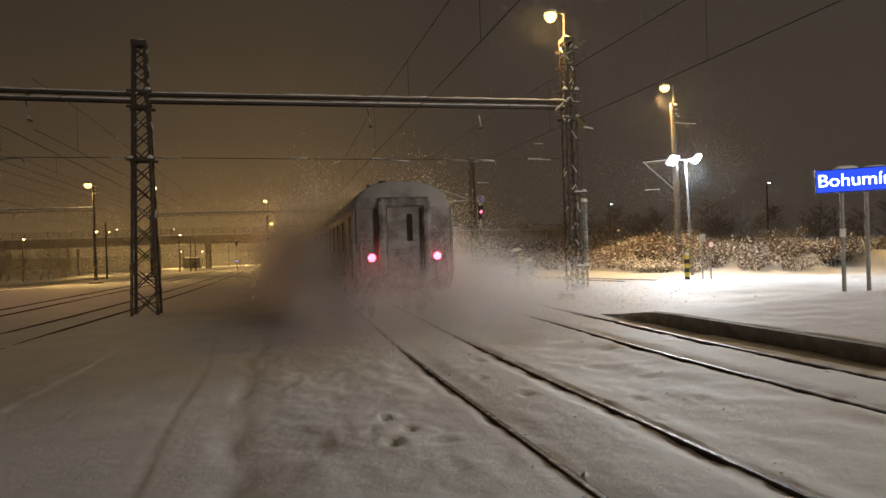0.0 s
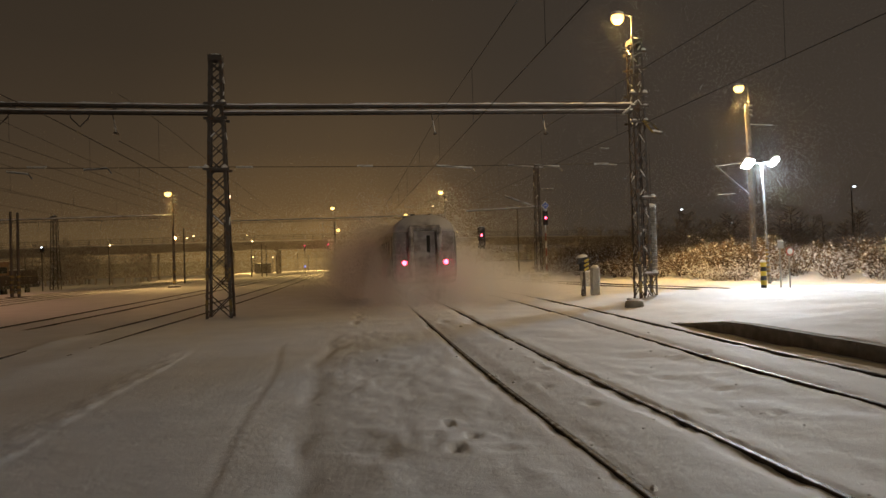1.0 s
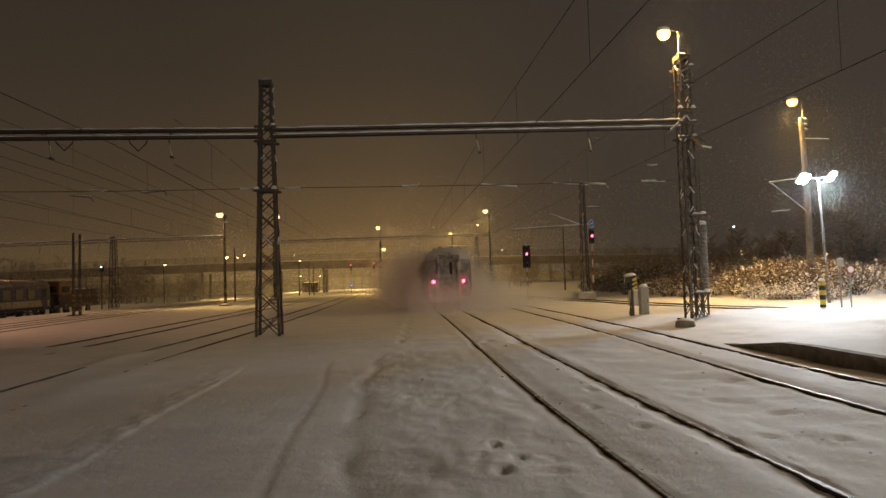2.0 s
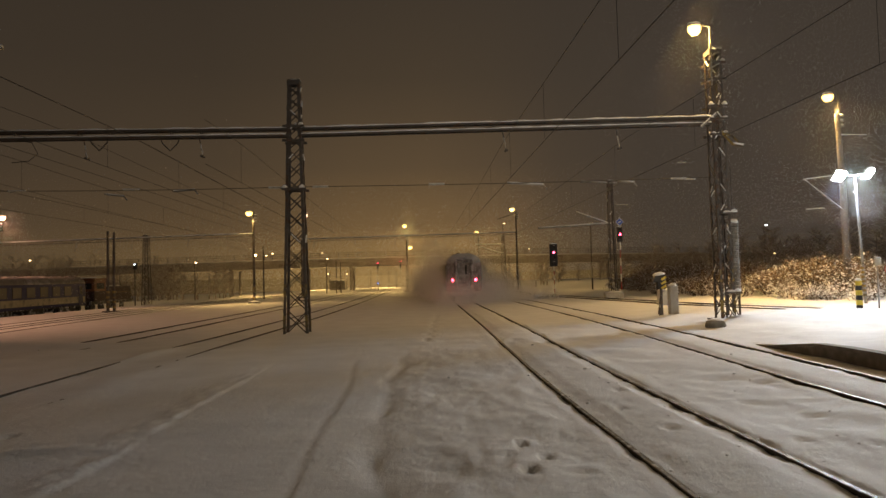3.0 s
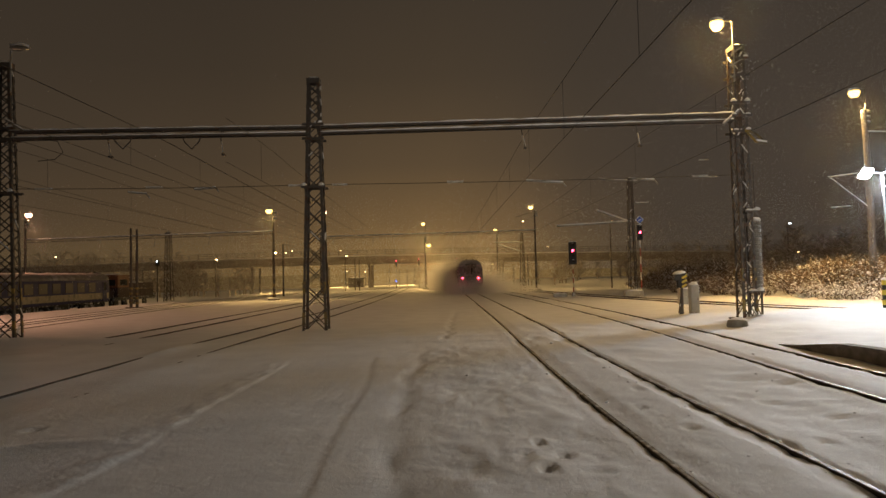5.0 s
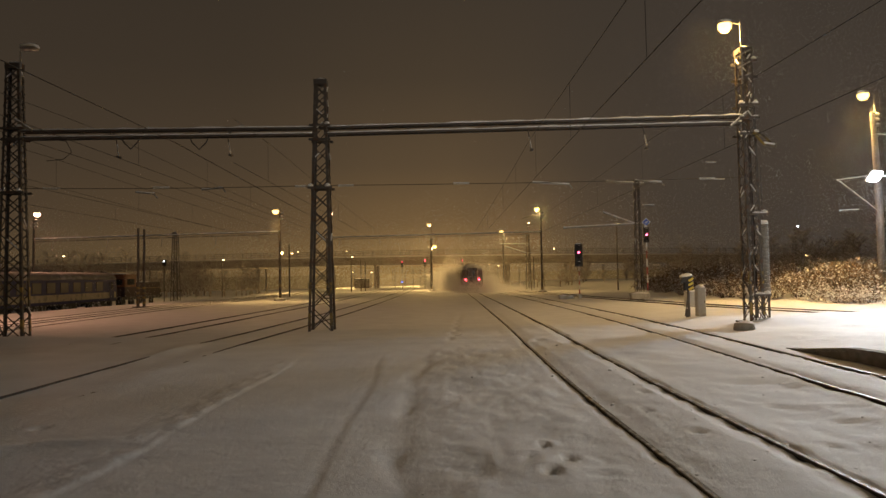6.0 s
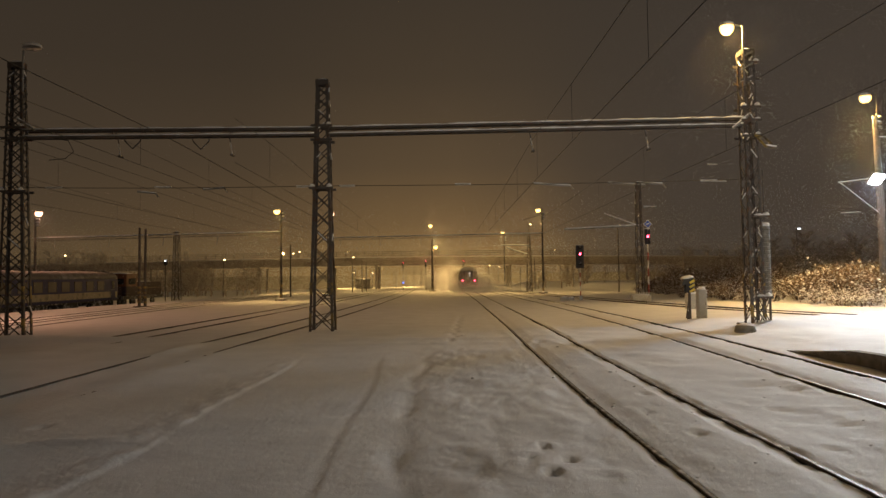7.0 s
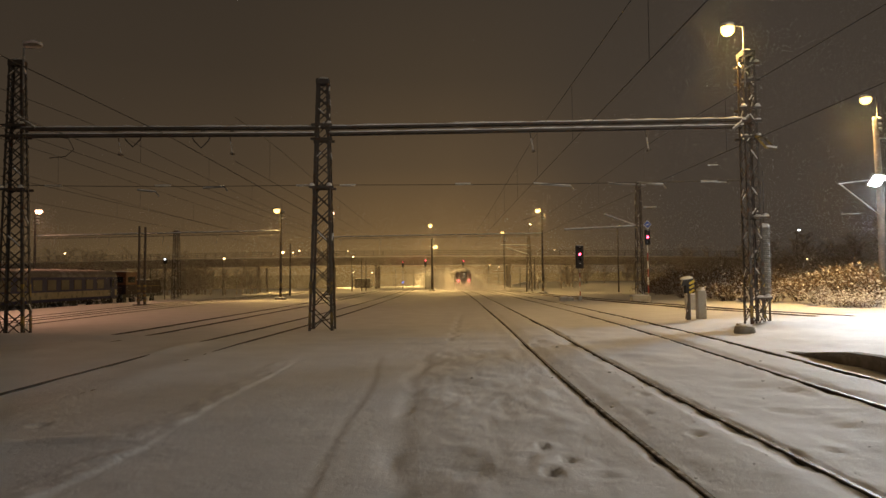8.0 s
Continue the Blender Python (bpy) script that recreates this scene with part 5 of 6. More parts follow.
def road_bridge():
    t = thing("road_bridge", "long concrete road bridge with railings over the tracks", "bridge", (0, 150, 0))
    xs = list(range(-130, 91, 10))

    def zb(x):
        return 4.75 - 0.00012 * (x + 15) ** 2
    def strip(name, y0, y1, d0, d1, mat):
        sh = Shape()
        vs, fs = [], []
        for x in xs:
            vs += [(x, y0, zb(x) + d0), (x, y1, zb(x) + d0), (x, y1, zb(x) + d1), (x, y0, zb(x) + d1)]
        for i in range(len(xs) - 1):
            k = 4 * i
            fs += [(k + j, k + (j + 1) % 4, k + 4 + (j + 1) % 4, k + 4 + j) for j in range(4)]
        fs += [(0, 1, 2, 3), (len(vs) - 1, len(vs) - 2, len(vs) - 3, len(vs) - 4)]
        return part(name, sh.add(vs, fs), mat, t)
    strip("girder", 1.2, 10.8, 0.0, 0.9, BRIDGE)
    strip("deck", 0.3, 11.7, 0.92, 1.35, BRIDGE)
    strip("kerb", 0, 0.35, 1.1, 1.75, BRIDGE)
    strip("snow_ridge", 0.0, 0.5, 1.76, 1.9, SNOW_CAP)
    for z in (2.3, 2.75, 3.2):
        sh = Shape()
        sh.tube([(x, 0.2, zb(x) + z) for x in xs], 0.05, 6)
        part("rail", sh, STEEL, t)
    post = Shape().box((0, 0, 0.75), (0.1, 0.1, 1.5)).mesh("railing_post", STEEL)
    x = -100
    while x < 70:
        ob = new("railing_post", post)
        ob.parent = t
        ob.location = (x, 0.2, zb(x) + 1.72)
        x += 2.2
    for x in (-62, -44, -27, -16, 16, 31, 48):
        for y in (2.5, 9.0):
            gz = surface(x, 150 + y)
            part("column", Shape().lathe((x, y, gz - 0.2), [(0.32, 0), (0.32, zb(x) - gz + 0.25)], 12), BRIDGE, t)
        part("cross_head", Shape().box((x, 5.8, zb(x) - 0.15), (0.8, 9.4, 0.35)), BRIDGE, t)
    # street lamps along the deck
    for x, h in ((-23.0, 3.2), (-34.5, 3.4), (-36.0, 3.0), (26.0, 3.2)):
        pole = part("street_lamp", Shape().tube([(x, 0.6, zb(x) + 1.3), (x, 0.6, zb(x) + h), (x + 0.5, 0.4, zb(x) + h + 0.15)], 0.05, 6), STEEL, t)
        part("lens", Shape().lathe((x + 0.5, 0.4, zb(x) + h - 0.05), [(0.1, 0), (0.18, 0.06), (0.18, 0.16)], 10), FAR_LAMP, pole)
    # abutments
    for x0, x1 in ((-130, -90), (60, 90)):
        part("abutment", Shape().box(((x0 + x1) / 2, 6, 1.2), (x1 - x0, 10, 7.5)), BRIDGE, t)


road_bridge()


def distance():
    """Glowing sheet far beyond the bridge; its emission paints in the lamplit haze."""
    m = bpy.data.materials.new("painted_haze_glow")
    m.use_nodes = True
    t = m.node_tree
    co = t.nodes.new("ShaderNodeTexCoord")
    sp = t.nodes.new("ShaderNodeSeparateXYZ")
    t.links.new(co.outputs["Object"], sp.inputs[0])
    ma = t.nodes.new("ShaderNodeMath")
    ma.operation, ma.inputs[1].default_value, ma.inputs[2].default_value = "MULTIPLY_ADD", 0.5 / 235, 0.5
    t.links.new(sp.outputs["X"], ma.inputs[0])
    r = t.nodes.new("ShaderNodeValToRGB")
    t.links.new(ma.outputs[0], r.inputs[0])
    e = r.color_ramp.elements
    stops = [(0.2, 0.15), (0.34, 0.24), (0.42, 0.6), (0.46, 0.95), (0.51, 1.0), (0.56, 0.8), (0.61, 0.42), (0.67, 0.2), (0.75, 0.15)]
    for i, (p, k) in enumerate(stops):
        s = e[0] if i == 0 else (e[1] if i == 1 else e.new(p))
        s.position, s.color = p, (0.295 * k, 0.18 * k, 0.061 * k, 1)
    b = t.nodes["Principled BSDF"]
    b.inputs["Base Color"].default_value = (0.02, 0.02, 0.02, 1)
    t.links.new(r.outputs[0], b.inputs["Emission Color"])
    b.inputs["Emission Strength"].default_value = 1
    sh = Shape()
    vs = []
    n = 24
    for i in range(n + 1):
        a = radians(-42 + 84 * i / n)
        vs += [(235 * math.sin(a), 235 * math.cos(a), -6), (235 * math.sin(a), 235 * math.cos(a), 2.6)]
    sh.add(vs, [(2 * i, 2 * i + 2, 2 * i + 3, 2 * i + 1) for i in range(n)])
    tagged(new("backdrop", sh.mesh("backdrop", m)), "glowing ochre sheet painted as lamplit haze in the distance", "backdrop", kind="structure")


distance()


def thin_mast(x, y, h, r=0.11, lamp=0):
    g = surface(x, y) - 0.1
    t = thing("distant_mast", "distant thin railway mast beyond the bridge" if y > 150 else "thin dark mast among the western tracks", "mast", (x, y, g), group="distant masts")
    part("pole", Shape().tube([(0, 0, 0), (0, 0, h)], [r, r * 0.7], 6), STEEL, t)
    if lamp:
        hd = part("lantern", Shape().box((0.25, -0.2, h), (0.7, 0.35, 0.14), 0.06), GALV, t)
        part("lens", Shape().lathe((0.25, -0.2, h - 0.3), [(0.1, 0.08), (0.17, 0.14), (0.17, 0.26)], 10), FAR_WHITE if lamp == 2 else FAR_LAMP, hd)


for i, (x, y, h, lamp) in enumerate([(-15.3, 119.6, 6.0, 0), (-14.6, 120.5, 5.8, 0), (-29, 168, 5.2, 1), (-25, 176, 4.6, 1), (-20.5, 182, 4.5, 1), (-17.6, 165, 4.8, 0), (-12.8, 172, 5, 0), (-8.3, 180, 5, 0),
                                     (12.2, 170, 6, 1), (16.5, 190, 6, 1), (20, 165, 5, 0), (-71.6, 120, 8.4, 1), (-36, 104, 6.6, 1), (-52.7, 112, 9.0, 1), (17.7, 130, 13.4, 1), (24.3, 88, 9.4, 1),
                                     (-28.5, 112, 7.2, 1), (-16.9, 118, 6.6, 1), (-60, 150, 5.4, 0), (17.0, 118, 6.0, 0), (-20.2, 84, 7.0, 0), (-46, 100, 5.0, 0), (7.0, 172, 5, 0), (-23.5, 170, 5, 0), (-21.8, 196, 5, 0), (-18.9, 188, 5, 0), (-15.6, 200, 5.2, 0), (-11.2, 192, 5.0, 0), (-6.1, 176, 5, 0), (-3.9, 196, 5, 0), (2.5, 188, 5, 0), (48, 86, 7.4, 2), (62, 70, 8.6, 2)]):
    thin_mast(x, y, h, 0.11, lamp)


def far_hut(x, y, w, d, h):
    t = thing("trackside_hut", "small dark trackside hut with a snowy roof", "hut", (x, y, surface(x, y) - 0.1), group="trackside huts")
    part("wall", Shape().box((0, 0, h / 2), (w, d, h)), CONCRETE, t)
    part("roof", Shape().box((0, 0, h + 0.1), (w + 0.4, d + 0.4, 0.2)), STEEL, t)
    part("snow_cap", Shape().lump((0, 0, h + 0.18), (w * 0.55, d * 0.55, 0.25), random.Random(1)), SNOW_CAP, t, smooth=True)
    part("door", Shape().box((w * 0.2, -d / 2 - 0.02, 1.0), (0.9, 0.04, 2.0)), STEEL, t)


far_hut(-21.5, 171, 4.0, 3, 2.4)
far_hut(-31, 150, 1.2, 1.0, 1.5)

# ---------------------------------------------------------------- trains
COACH_L, COACH_W, COACH_TOP = 25.5, 2.83, 3.92


def profile(z_low=0.95, inset=0.0):
    """Half of a coach's cross section, from the sole bar up to the crown of the roof."""
    w = COACH_W / 2 - inset
    pts = [(w * 0.95, z_low), (w, z_low + 0.35), (w, 2.35), (w * 0.985, 2.9)]
    for k in range(7):
        a = math.pi / 2 * k / 6
        pts.append((w * (0.955 * math.cos(a) ** 0.75 if k < 6 else 0), 3.15 + (COACH_TOP - 3.15 - inset) * math.sin(a)))
    return pts


def coach(name, label, body_mat, roof_mat, category="train coach", band=None, door_mat=None, end_detail=True, glass=None):
    """A passenger coach along y: its south end lies at the origin, on the rails."""
    t = thing(name, label, category)
    half = profile()
    full = half + [(-x, z) for x, z in half[-2::-1]]
    lower = half[:5] + [(-x, z) for x, z in half[4::-1]]
    n = len(lower)
    sh = Shape()
    sh.add([(x, y, z) for y in (0.35, COACH_L - 0.35) for x, z in lower], [(i, (i + 1) % n, n + (i + 1) % n, n + i) for i in range(n)])
    sh.f += [tuple(range(n))[::-1], tuple(range(n, 2 * n))]
    body = part("body", sh, body_mat, t)
    # roof, rounded off towards both ends
    up = half[4:] + [(-x, z) for x, z in half[-2:3:-1]]
    m = len(up)
    vs, ys = [], [(0.22, 0.93), (0.45, 0.985), (0.9, 1.0), (COACH_L - 0.9, 1.0), (COACH_L - 0.45, 0.985), (COACH_L - 0.22, 0.93)]
    for y, k in ys:
        vs += [(x * (0.5 + 0.5 * k), y, 3.15 + (z - 3.15) * k) for x, z in up]
    fs = [(i * m + j, i * m + j + 1, (i + 1) * m + j + 1, (i + 1) * m + j) for i in range(len(ys) - 1) for j in range(m - 1)]
    fs += [(i * m, i * m + m - 1, (i + 1) * m + m - 1, (i + 1) * m) for i in range(len(ys) - 1)]
    fs += [tuple(range(m)), tuple(range((len(ys) - 1) * m, len(ys) * m))[::-1]]
    part("roof", Shape().add(vs, fs), roof_mat, t, "rounded roof under snow", smooth=True)
    for x in (-0.75, -0.4, 0.4, 0.75):
        for y in (1.3, COACH_L - 1.3):
            part("roof_vent", Shape().box((x, y, COACH_TOP - 0.24 * x * x), (0.2, 0.4, 0.22), 0.05), UNDER, t)
    for y in (4.2, 9.5, 15.6, 21.0):
        part("roof_vent", Shape().box((0, y, COACH_TOP + 0.03), (0.7, 0.5, 0.16), 0.08), roof_mat, t)
    # windows and doors on both sides
    for s in (-1, 1):
        x = s * (COACH_W / 2 + 0.004)
        for i in range(10):
            y = 3.75 + i * 2.0
            w = part("window", Shape().box((x, y, 2.45), (0.03, 1.15, 0.85)), glass or WINDOW, body)
            part("window_frame", Shape().box((x, y, 2.89), (0.045, 1.22, 0.035)).box((x, y, 2.01), (0.045, 1.22, 0.035)).box((x, y - 0.595, 2.45), (0.045, 0.035, 0.85)).box((x, y + 0.595, 2.45), (0.045, 0.035, 0.85)), STEEL, w)
        for y in (1.35, COACH_L - 1.35):
            d = part("door", Shape().box((x, y, 2.0), (0.04, 0.85, 1.95)), door_mat or body_mat, body)
            part("door_window", Shape().box((x + s * 0.012, y, 2.5), (0.03, 0.5, 0.8)), WINDOW, d)
            part("handrail", Shape().tube([(x + s * 0.05, y - 0.55, 1.2), (x + s * 0.05, y - 0.55, 2.1)], 0.016, 6), GALV, d)
        if band:
            part("paint_band", Shape().box((x - s * 0.002, COACH_L / 2, 1.52), (0.02, COACH_L - 1.0, 0.62)), band, body)
    # ends
    for y0, s in ((0.33, -1), (COACH_L - 0.33, 1)):
        e = part("end_wall", Shape().box((0, y0, 2.1), (COACH_W * 0.93, 0.05, 2.3), 0.02), COACH_END, t)
        if end_detail:
            g = Shape()
            for a, b in (((-0.62, 1.05), (-0.62, 3.3)), ((0.62, 1.05), (0.62, 3.3))):
                g.tube([(a[0], y0 + s * 0.22, a[1]), (b[0], y0 + s * 0.22, b[1])], 0.13, 8)
            g.tube([(-0.66, y0 + s * 0.22, 3.3), (0.66, y0 + s * 0.22, 3.3)], 0.13, 8)
            part("gangway_bellows", g, RUBBER, e)
            part("visor", Shape().box((0, y0 + s * 0.03, 3.40), (1.3, 0.1, 0.16), 0.04), UNDER, e)
            part("gangway_door", Shape().box((0, y0 + s * 0.06, 2.15), (0.95, 0.05, 2.1), 0.02), COACH_END, e)
            part("door_glass", Shape().box((0.16, y0 + s * 0.09, 2.6), (0.16, 0.02, 0.75)), WINDOW, e)
            part("footplate", Shape().box((0, y0 + s * 0.25, 0.98), (1.3, 0.45, 0.05)), STEEL, e)
            for sx in (-1, 1):
                part("end_handrail", Shape().tube([(sx * 1.2, y0 + s * 0.08, 1.2), (sx * 1.2, y0 + s * 0.08, 2.2)], 0.018, 6), GALV, e)
        for sx in (-1, 1):
            bf = part("buffer", Shape().lathe((sx * 0.87, y0 + s * 0.12, 1.05), [(0.11, -s * 0.1), (0.09, s * 0.25), (0.22, s * 0.28), (0.22, s * 0.33)], 12, "y"), UNDER, t)
        part("coupling", Shape().bar((0, y0, 1.02), (0, y0 + s * 0.38, 0.75), 0.12, 0.12), UNDER, t)
    part("sole_bar", Shape().box((0, COACH_L / 2, 0.95), (COACH_W * 0.92, COACH_L - 0.7, 0.22)), UNDER, t)
    for y in (7.5, 12.5, 17.0):
        part("underfloor_box", Shape().box((0, y, 0.62), (2.2, 2.4, 0.5), 0.1), UNDER, t)
    for y in (3.2, COACH_L - 3.2):
        bg2 = part("bogie", Shape().box((-1.02, y, 0.55), (0.16, 3.3, 0.3), 0.05).box((1.02, y, 0.55), (0.16, 3.3, 0.3), 0.05).box((0, y, 0.6), (2.0, 0.5, 0.3)), UNDER, t)
        for dy in (-1.25, 1.25):
            for sx in (-1, 1):
                part("wheel", Shape().lathe((sx * 0.76, y + dy, 0.46), [(0.46, -0.06), (0.46, 0.06), (0.2, 0.08)], 16, "x"), UNDER, bg2)
    return t


rear_coach = coach("passenger_coach", "snow-dusted passenger coach leaving, with two red tail lights", COACH, COACH_ROOF)
rear_coach["group"] = "coaches of the leaving train"
coaches = [rear_coach]
for i in range(4):
    c = copy_thing(rear_coach, pose(0, 0, 0))
    c["label"] = "snow-dusted passenger coach of the leaving train"
    coaches.append(c)
for sx in (-1, 1):
    hb = part("tail_lamp", Shape().lathe((sx * 0.92, 0.28, 1.79), [(0.15, 0.06), (0.15, -0.03), (0.12, -0.05)], 16, "y"), STEEL, rear_coach)
    part("tail_lens", Shape().lathe((sx * 0.92, 0.235, 1.79), [(0.11, 0.0), (0.09, -0.03), (0.04, -0.04)], 14, "y"), TAIL_ON, hb, "bright red tail light glass", smooth=True)

# the stabled train in the lower west yard
for i, y in enumerate((42.8, 16.8)):
    c = coach("stabled_coach", "cream and navy passenger coach standing in the snow", NAVY, SHADED_ROOF, band=CREAM, door_mat=NAVY, glass=REFLECTION_GLASS)
    c["group"] = "stabled coaches"
    c.matrix_basis = pose(-36.2, y, -1.0)


def shunter():
    """Small diesel shunting locomotive with a cab at one end and a long bonnet."""
    t = thing("shunting_locomotive", "small orange and dark red diesel shunter standing in snow", "locomotive", (-36.2, 69.0, -1.0))
    part("frame", Shape().box((0, 5.0, 1.05), (2.7, 9.8, 0.35)), UNDER, t)
    bonnet = part("bonnet", Shape().box((0, 6.75, 2.0), (2.5, 6.2, 1.6), 0.12), DARKRED, t)
    for i in range(5):
        for s in (-1, 1):
            part("louvre_door", Shape().box((s * 1.255, 4.5 + i * 1.15, 1.95), (0.02, 0.95, 1.2)), DARKRED, bonnet)
    cab = part("cab", Shape().box((0, 2.2, 1.75), (2.7, 2.7, 1.1), 0.08), DARKRED, t)
    part("cab_upper", Shape().box((0, 2.2, 2.9), (2.66, 2.6, 1.2), 0.08), ORANGE, cab, "orange upper cab")
    for s in (-1, 1):
        part("cab_window", Shape().box((s * 1.34, 2.2, 2.85), (0.02, 1.6, 0.65)), WINDOW, cab)
        part("cab_end_window", Shape().box((s * 0.65, 0.89, 2.85), (0.8, 0.02, 0.65)), WINDOW, cab)
        part("handrail", Shape().tube([(s * 1.3, 3.6, 1.25), (s * 1.3, 3.6, 2.1), (s * 1.3, 9.6, 2.1), (s * 1.3, 9.6, 1.25)], 0.025, 6), YELLOW, t)
    part("cab_roof", Shape().box((0, 2.2, 3.6), (2.8, 2.9, 0.22), 0.2), ORANGE, cab)
    part("snow_cap", Shape().lump((0, 2.2, 3.7), (1.3, 1.4, 0.15), random.Random(6)).lump((0, 6.9, 2.79), (0.9, 2.7, 0.12), random.Random(7)), SNOW_CAP, t, smooth=True)
    part("short_bonnet", Shape().box((0, 0.5, 1.7), (1.8, 0.9, 1.0), 0.1), DARKRED, t)
    for y in (1.6, 3.6, 6.4, 8.4):
        for sx in (-1, 1):
            part("wheel", Shape().lathe((sx * 0.76, y, 0.5), [(0.5, -0.06), (0.5, 0.06), (0.2, 0.08)], 14, "x"), UNDER, t)
    for y, s in ((0, -1), (9.9, 1)):
        for sx in (-1, 1):
            part("buffer", Shape().lathe((sx * 0.87, y, 1.05), [(0.11, 0), (0.09, s * 0.3), (0.22, s * 0.33), (0.22, s * 0.38)], 10, "y"), UNDER, t)


shunter()

# ---------------------------------------------------------------- bank, bushes, woods


def bush_mesh(seed, height, spread, leaves, blobs):
    rnd = random.Random(seed)
    tw, lf, sn = Shape(), Shape(), Shape()
    tips = []
    for i in range(40):
        a, r = rnd.uniform(0, 2 * math.pi), rnd.uniform(0.05, 0.35) * spread
        p = Vector((math.cos(a) * r, math.sin(a) * r, -0.15))
        d = Vector((math.cos(a) * rnd.uniform(0.1, 0.8), math.sin(a) * rnd.uniform(0.1, 0.8), rnd.uniform(0.7, 1.2)))
        l = height * rnd.uniform(0.55, 1.0)
        mid = p + d * l * 0.5 + Vector((rnd.uniform(-0.1, 0.1), rnd.uniform(-0.1, 0.1), 0))
        tip = p + d * l * 0.92 + Vector((math.cos(a) * 0.2, math.sin(a) * 0.2, -0.08 * l))
        tw.tube([p, mid, tip], [0.022, 0.014, 0.006], 4)
        tips += [mid.lerp(tip, u) for u in (0.0, 0.3, 0.6, 1.0)] + [p.lerp(mid, u) for u in (0.4, 0.7, 0.9)]
        for k in range(3):
            q = mid.lerp(tip, rnd.uniform(0, 0.8))
            e = q + Vector((rnd.uniform(-0.5, 0.5), rnd.uniform(-0.5, 0.5), rnd.uniform(-0.1, 0.45)))
            tw.tube([q, e], [0.009, 0.004], 3)
            tips += [e, q.lerp(e, 0.6)]
    for i in range(int(leaves * 0.6)):
        c = rnd.choice(tips) + Vector((rnd.gauss(0, 0.13), rnd.gauss(0, 0.13), rnd.gauss(0, 0.11)))
        s = rnd.uniform(0.03, 0.075)
        u = Vector((rnd.uniform(-1, 1), rnd.uniform(-1, 1), rnd.uniform(-1, 1))).normalized()
        v = u.cross(Vector((rnd.uniform(-1, 1), rnd.uniform(-1, 1), 0.3))).normalized()
        w = u.cross(v)
        lf.add([c - u * s, c + v * s * 0.5 + w * s * 0.15, c + u * s, c - v * s * 0.5 + w * s * 0.15], [(0, 1, 2, 3)])
    for i in range(int(blobs * 3.6)):
        c = rnd.choice(tips) + Vector((rnd.gauss(0, 0.12), rnd.gauss(0, 0.12), rnd.gauss(-0.06, 0.13)))
        k0 = rnd.random() ** 2.5
        a, b, h = 0.02 + 0.09 * k0, 0.016 + 0.06 * k0, 0.014 + 0.04 * k0
        tilt = Euler((rnd.gauss(0, 0.45), rnd.gauss(0, 0.45), rnd.uniform(0, 6.3))).to_matrix()
        pts = [c + tilt @ Vector((math.cos(k * math.pi / 3) * a * rnd.uniform(0.6, 1.25), math.sin(k * math.pi / 3) * b * rnd.uniform(0.6, 1.25), rnd.uniform(-0.2, 0.2) * h)) for k in range(6)]
        k = [c + tilt @ Vector((0, 0, h))]
        sn.add(pts + k, [(i2, (i2 + 1) % 6, 6) for i2 in range(6)])
    return tw, lf, sn


def build_bushes():
    kinds = []
    for i, (h, sp, lv, bl) in enumerate(((1.9, 1.5, 1500, 110), (1.5, 1.7, 1300, 170), (2.3, 1.4, 1500, 85), (1.1, 1.6, 700, 230))):
        tw, lf, sn = bush_mesh(40 + i, h, sp, lv, bl)
        t = thing("bush", "leafless brown bush with dry leaves and clumps of snow", "bush", group="bushes on the bank")
        part("brushwood", tw, TWIG, t)["kind"] = "stuff"
        part("foliage", lf, LEAF, t)["kind"] = "stuff"
        part("snow_cover", sn, SNOW_CAP, t)["kind"] = "stuff"
        kinds.append(t)
    rnd = random.Random(12)
    spots = []

    def foot(y):
        return 24.6 - 0.32 * min(y - 35, 60) * smooth(90, 20, y) if y >= 35 else 24.6 + (35 - y) * 0.9
    y = 31.0
    while y < 84:
        for row in range(4):
            x = foot(y) + 1.5 + row * 1.55 + rnd.uniform(-0.7, 0.7)
            spots.append((x, y + rnd.uniform(-0.8, 0.8), row))
        y += 1.9 + (y - 30) * 0.03
    for i in range(16):
        spots.append((32 + i * 1.5 + rnd.uniform(-0.7, 0.7), 33.0 - 0.35 * i + rnd.uniform(-2, 2), 3))
    used = set()
    for x, y, row in spots:
        k = rnd.choice((1, 3, 3, 0)) if row == 0 else rnd.choice((0, 0, 1, 2, 2))
        if x > 31.5 and y < 36:
            k = 3
        m = pose(x, y, surface(x, y) - 0.05, 0, 0, rnd.uniform(0, 360)) @ Matrix.Diagonal((1, 1, 1, 1))
        s = rnd.uniform(0.85, 1.25)
        if k not in used:
            used.add(k)
            kinds[k].matrix_basis = m
            ob = kinds[k]
        else:
            ob = copy_thing(kinds[k], m)
        ob.scale = (s, s, s * rnd.uniform(0.85, 1.1))


build_bushes()


